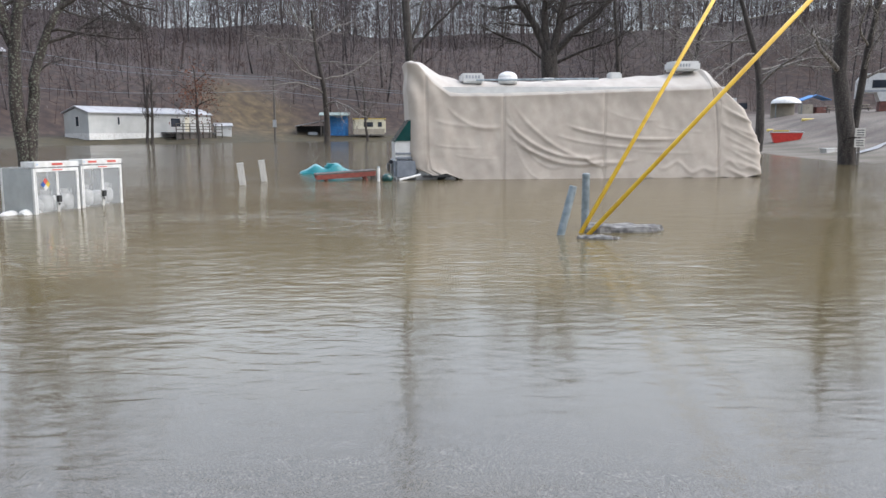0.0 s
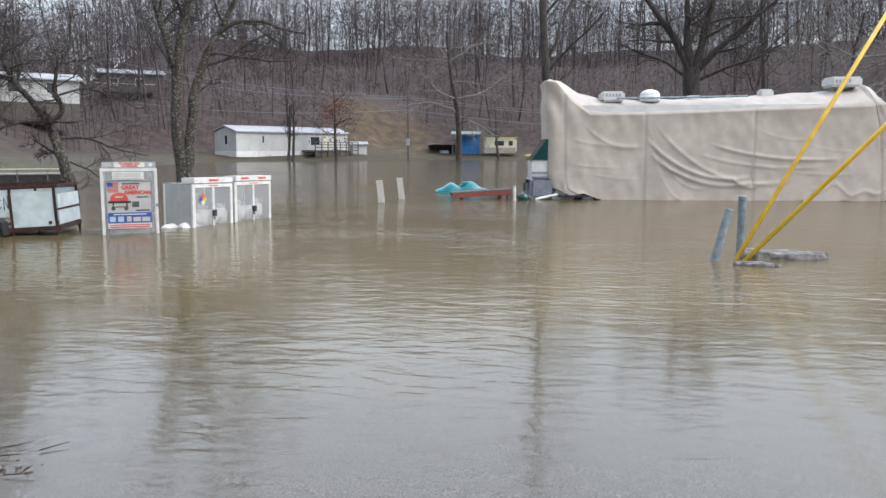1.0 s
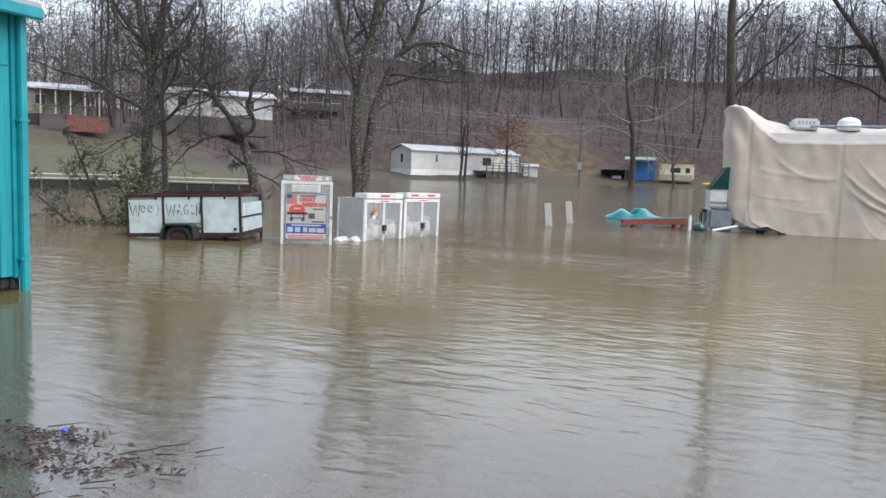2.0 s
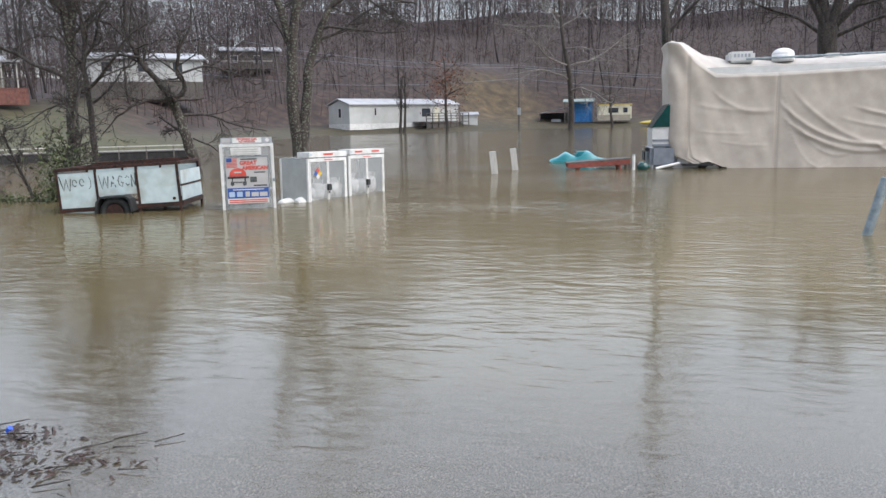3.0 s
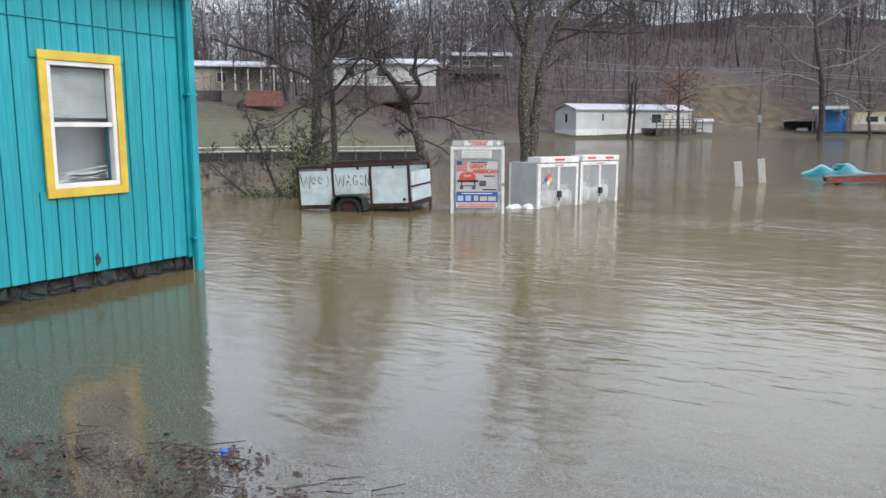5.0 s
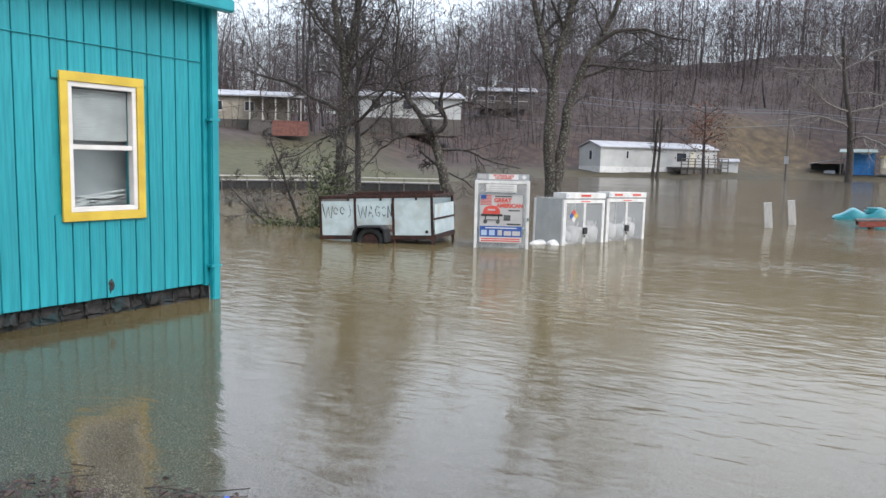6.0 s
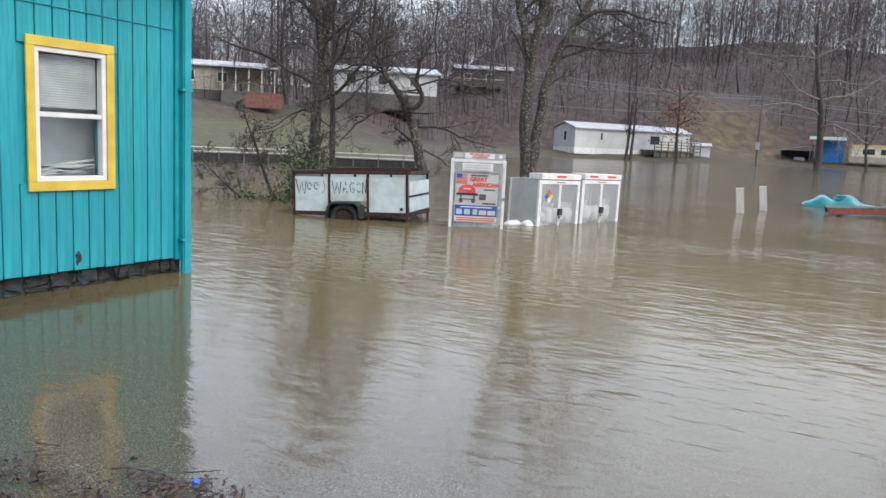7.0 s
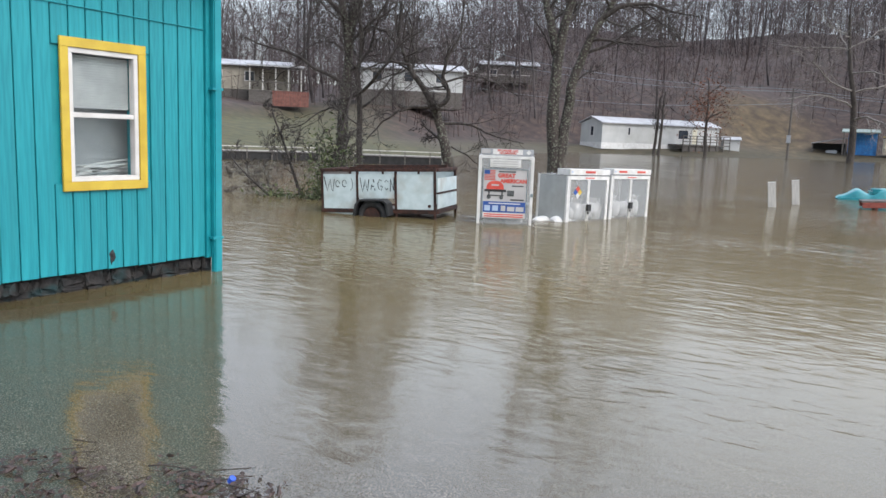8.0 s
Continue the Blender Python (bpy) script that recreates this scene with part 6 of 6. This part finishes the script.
limb_tree((-8.9, 22.6), 31, (
    (0, ((0.0, -0.7), (-0.09, 0.4), (-0.25, 1.1), (-0.44, 1.8), (-0.65, 2.34)), 0.19, 0.12, 3, 0.5),
    (1, ((-0.62, 2.3), (-1.34, 2.3), (-1.78, 2.1), (-2.22, 1.78), (-2.6, 1.3)), 0.055, 0.015, 9, 0.15),
    (1, ((-0.62, 2.3), (-0.98, 2.88), (-1.24, 3.18), (-1.44, 3.5), (-1.57, 3.8), (-1.78, 4.4), (-1.6, 5.5), (-1.9, 6.6)), 0.1, 0.02, 12, 0.2),
    (1, ((-0.6, 2.3), (-0.26, 2.5), (-0.22, 2.8), (-0.45, 3.1), (-0.3, 3.8), (0.1, 4.4), (0.1, 5.4)), 0.085, 0.02, 11, 0.25),
    (1, ((-0.4, 1.85), (0.38, 1.87), (0.89, 1.64), (1.38, 1.46), (2.04, 1.34)), 0.045, 0.012, 8, 0.2),
    (1, ((-0.2, 1.2), (0.3, 1.0), (0.7, 0.7), (1.0, 0.3)), 0.03, 0.01, 8, 0.2),
    (1, ((-1.44, 3.5), (-2.1, 3.6), (-2.8, 3.3), (-3.2, 2.6)), 0.04, 0.012, 8, 0.15),
    (1, ((-0.45, 3.0), (0.4, 3.3), (1.1, 3.1), (1.8, 2.7)), 0.035, 0.012, 8, 0.15)), NEAR, BARK, "gnarled leaning tree with low arching branches", 14, BARK_DARK)
tree((5.4, 38.0), ((0, 0, 0.0, 0, 17, 0.26),), SLIM, BARK_DARK, "straight reddish tree behind the covered motorhome", 15)
limb_tree((12.0, 42.0), -12, (
    (0, ((0.0, -0.6), (-0.05, 3), (-0.18, 5.4)), 0.52, 0.42, 0, 0.5),
    (0, ((-0.2, 5.3), (-0.9, 6.8), (-1.85, 8.1), (-3.2, 10)), 0.24, 0.09, 9, 0.2),
    (0, ((-0.18, 5.3), (-0.48, 7.0), (-0.43, 8.1), (-0.8, 11)), 0.25, 0.09, 9, 0.2),
    (0, ((-0.1, 5.2), (0.3, 6.8), (0.56, 8.0), (1.2, 11)), 0.25, 0.09, 9, 0.2),
    (0, ((0.0, 5.3), (1.0, 6.4), (2.26, 7.5), (3.6, 8.6)), 0.2, 0.07, 9, 0.2),
    (1, ((-0.2, 4.9), (-1.4, 5.9), (-2.6, 6.3), (-3.8, 6.9)), 0.09, 0.03, 9, 0.2),
    (1, ((0.1, 4.9), (1.4, 5.5), (2.8, 5.9), (4.0, 6.6)), 0.09, 0.03, 9, 0.2)), OAK, BARK_DARK, "broad-limbed dark tree behind the motorhome", 16)
tree((-5.6, 103.0), ((0, 0, 0, 0, 17, 0.42),), WIDE, BARK_DARK, "spreading sycamore with pale branches on the far shore", 17, BARK_PALE)
tree((24.3, 35.8), ((0, 0, -0.09, 0, 13, 0.4), (0.15, 0.5, 0.16, 0, 12, 0.2)), SLIM, BARK_DARK, "dark trunk with a leaning pale twin beside the road", 18, BARK_PALE)
tree((33.5, 80.0), ((0, 0, 0, 0, 14, 0.3),), WIDE, BARK_DARK, "bare tree with pale spreading branches on the gravel bank", 19, BARK_PALE)
tree((29.1, 55.7), ((0, 0, 0.01, 0, 13, 0.32),), WIDE, BARK_DARK, "dark bare tree beside the road behind the motorhome", 27, BARK_PALE)
tree((22.0, 66.0), ((0, 0, 0, 0, 15, 0.25),), SLIM, BARK_DARK, "slim bare tree on the far bank", 20)
tree((-26.0, 96.5), ((0, 0, -0.04, 0, 7, 0.2), (0.5, 0, 0.12, 0, 7.5, 0.2)), SLIM, BARK_DARK, "forked small tree in front of the mobile home", 21)
tree((-1.0, 116.0), ((0, 0, 0, 0, 9, 0.2),), SLIM, BARK_DARK, "small bare tree by the cream trailer", 22)
rt = tree((-21.0, 100.5), ((0, 0, 0, 0, 9.5, 0.22),), WIDE, BARK_DARK, "young tree holding dry russet leaves by the deck", 23)


def leaves(parent, centre, spread, count, size, material, seed, name="leaves", upright=1.0):
    r = np.random.default_rng(seed)
    c = r.normal(0, 0.5, (count, 3)) * spread + centre
    a, b = r.normal(0, 1, (count, 3)), r.normal(0, 1, (count, 3))
    a *= (1, 1, upright)
    a /= np.linalg.norm(a, axis=1, keepdims=True)
    b = np.cross(a, b * (upright, upright, 1))
    b /= np.linalg.norm(b, axis=1, keepdims=True)
    k = size * r.uniform(0.5, 1.3, (count, 1))
    v = np.stack([c - a * k, c + b * k * 0.45, c + a * k, c - b * k * 0.45], 1).reshape(-1, 3)
    return put_mesh(name, raw_mesh(name, v, np.arange(count * 4).reshape(-1, 4)), material, parent)


leaves(rt, (0, 0, 6.0), (2.6, 2.6, 3.4), 900, 0.16, RED_LEAF, 1)
# shrubs beside the trailer
sh = tree((-8.6, 15.9), ((0, 0, -0.5, 0, 2.6, 0.05), (0.1, 0.1, 0.15, 0.1, 3.2, 0.05), (-0.3, 0, -1.4, 0, 2.6, 0.04), (0.2, 0.2, 0.5, 0.1, 2.0, 0.03)), SLIM, BARK_DARK,
          "bare flooded shrub with a ragged cedar beside the trailer", 24)
leaves(sh, (0.35, 0.3, 0.75), (0.55, 0.55, 1.1), 2600, 0.05, EVERGREEN, 2, "cedar_foliage")
leaves(sh, (-0.5, -0.1, 0.3), (0.9, 0.4, 0.35), 1500, 0.05, EVERGREEN, 3, "cedar_foliage")


# ---- utility pole and lines ----
up = thing("utility_pole", pose(-13.7, 113.0, 0.4), "grey wooden utility pole with a meter box on the far bank", "utility pole")
part("pole", tube((0, 0, -0.4), (0, 0, 8.5), 0.16, 0.11, 12), GREY_WOOD, up)
part("box", box(-0.25, -0.32, 1.6, 0.25, -0.15, 2.6, 0.03), GREYBOX, up)
part("cross_arm", box(-0.9, -0.06, 7.9, 0.9, 0.06, 8.05), GREY_WOOD, up)
for k, (z0, z1) in enumerate(((8.4, 13.5), (8.1, 12.2), (6.6, 8.0))):
    ln = thing("power_line", Matrix.Translation((-13.7, 113, 0.4)), "thin grey overhead power line", "cable", "overhead lines")
    bm = bmesh.new()
    for a, b in (((0, 0, z0), (-42, -12, z1)), ((0, 0, z0), (46, -10, z0 - 2.5))):
        prev = None
        for i in range(13):
            q = Vector(a).lerp(Vector(b), i / 12) - Vector((0, 0, 1.2 * math.sin(math.pi * i / 12)))
            if prev:
                tube(prev, q, 0.025, 0.025, 5, bm)
            prev = q
    part("cable", bm, GALV, ln)


# ---- flotsam at the water's edge ----
r = np.random.default_rng(8)
fl = []
for k in range(6):
    bm = bmesh.new()
    n = 7
    ring = []
    for i in range(n):
        a = 2 * math.pi * i / n
        ring.append(bm.verts.new((0.055 * math.cos(a) * r.uniform(0.7, 1.2), 0.026 * math.sin(a) * r.uniform(0.6, 1.3), 0.008 * r.uniform(-1, 1))))
    c = bm.verts.new((0, 0, 0.012))
    low = bm.verts.new((0, 0, -0.004))
    for i in range(n):
        bm.faces.new((ring[i], ring[(i + 1) % n], c)), bm.faces.new((ring[(i + 1) % n], ring[i], low))
    me = bpy.data.meshes.new("leaf")
    bm.to_mesh(me)
    bm.free()
    fl.append(me)
CLUMPS = [(-0.75, 0.0), (-0.5, 0.12), (-0.35, -0.12), (-0.15, 0.1), (0.0, 0.3), (0.12, 0.36), (0.2, 0.05), (0.35, 0.2), (0.55, 0.02), (0.78, 0.2), (-0.1, -0.25), (-0.55, -0.3), (0.3, 0.42)]
litter = thing("leaf_litter", pose(0.7, 4.4, 0), "raft of wet dead leaves and twigs at the water's edge", "leaves", kind="stuff")
for k in range(290):
    u = r.random()
    cx, cy = CLUMPS[k % len(CLUMPS)]
    x, y = cx + r.normal(0, 0.13), cy + r.normal(0, 0.055)
    if r.random() < 0.16:
        x, y = r.uniform(-0.5, 1.0), r.uniform(-0.75, -0.2)
    ob = put_mesh("leaf", fl[k % 6], LEAF_WET, litter)
    zz = max(float(ground_height(x + 0.7, y + 4.4)), 0.0) + r.uniform(0.004, 0.014)
    ob.matrix_basis = pose(x, y, zz, r.normal(0, 9), r.normal(0, 9), r.uniform(0, 360)) @ Matrix.Diagonal((r.uniform(0.25, 0.75), r.uniform(0.2, 0.6), 0.8, 1))
for k in range(26):
    x, y = r.uniform(-0.8, 1.1), r.uniform(-0.3, 0.5)
    a, l = r.uniform(-0.5, 0.9), r.uniform(0.06, 0.2)
    part("twig", tube((x, y, 0.012), (x + l * math.cos(a), y + l * math.sin(a), 0.02), 0.004, 0.002, 5), BARK_DARK, litter)
for k, (cx, cy) in enumerate(CLUMPS):
    bits = leaves(litter, (cx, cy, 0.012), (0.3, 0.12, 0.01), 60, 0.016, LEAF_WET, 40 + k, "leaf_bits", 0.12)
cp = thing("bottle_cap", pose(0.86, 4.82, 0.012), "small blue plastic bottle cap among wet leaves", "litter")
part("cap", tube((0, 0, 0), (0.012, 0, 0.02), 0.017, 0.015, 14), CAP_BLUE, cp)
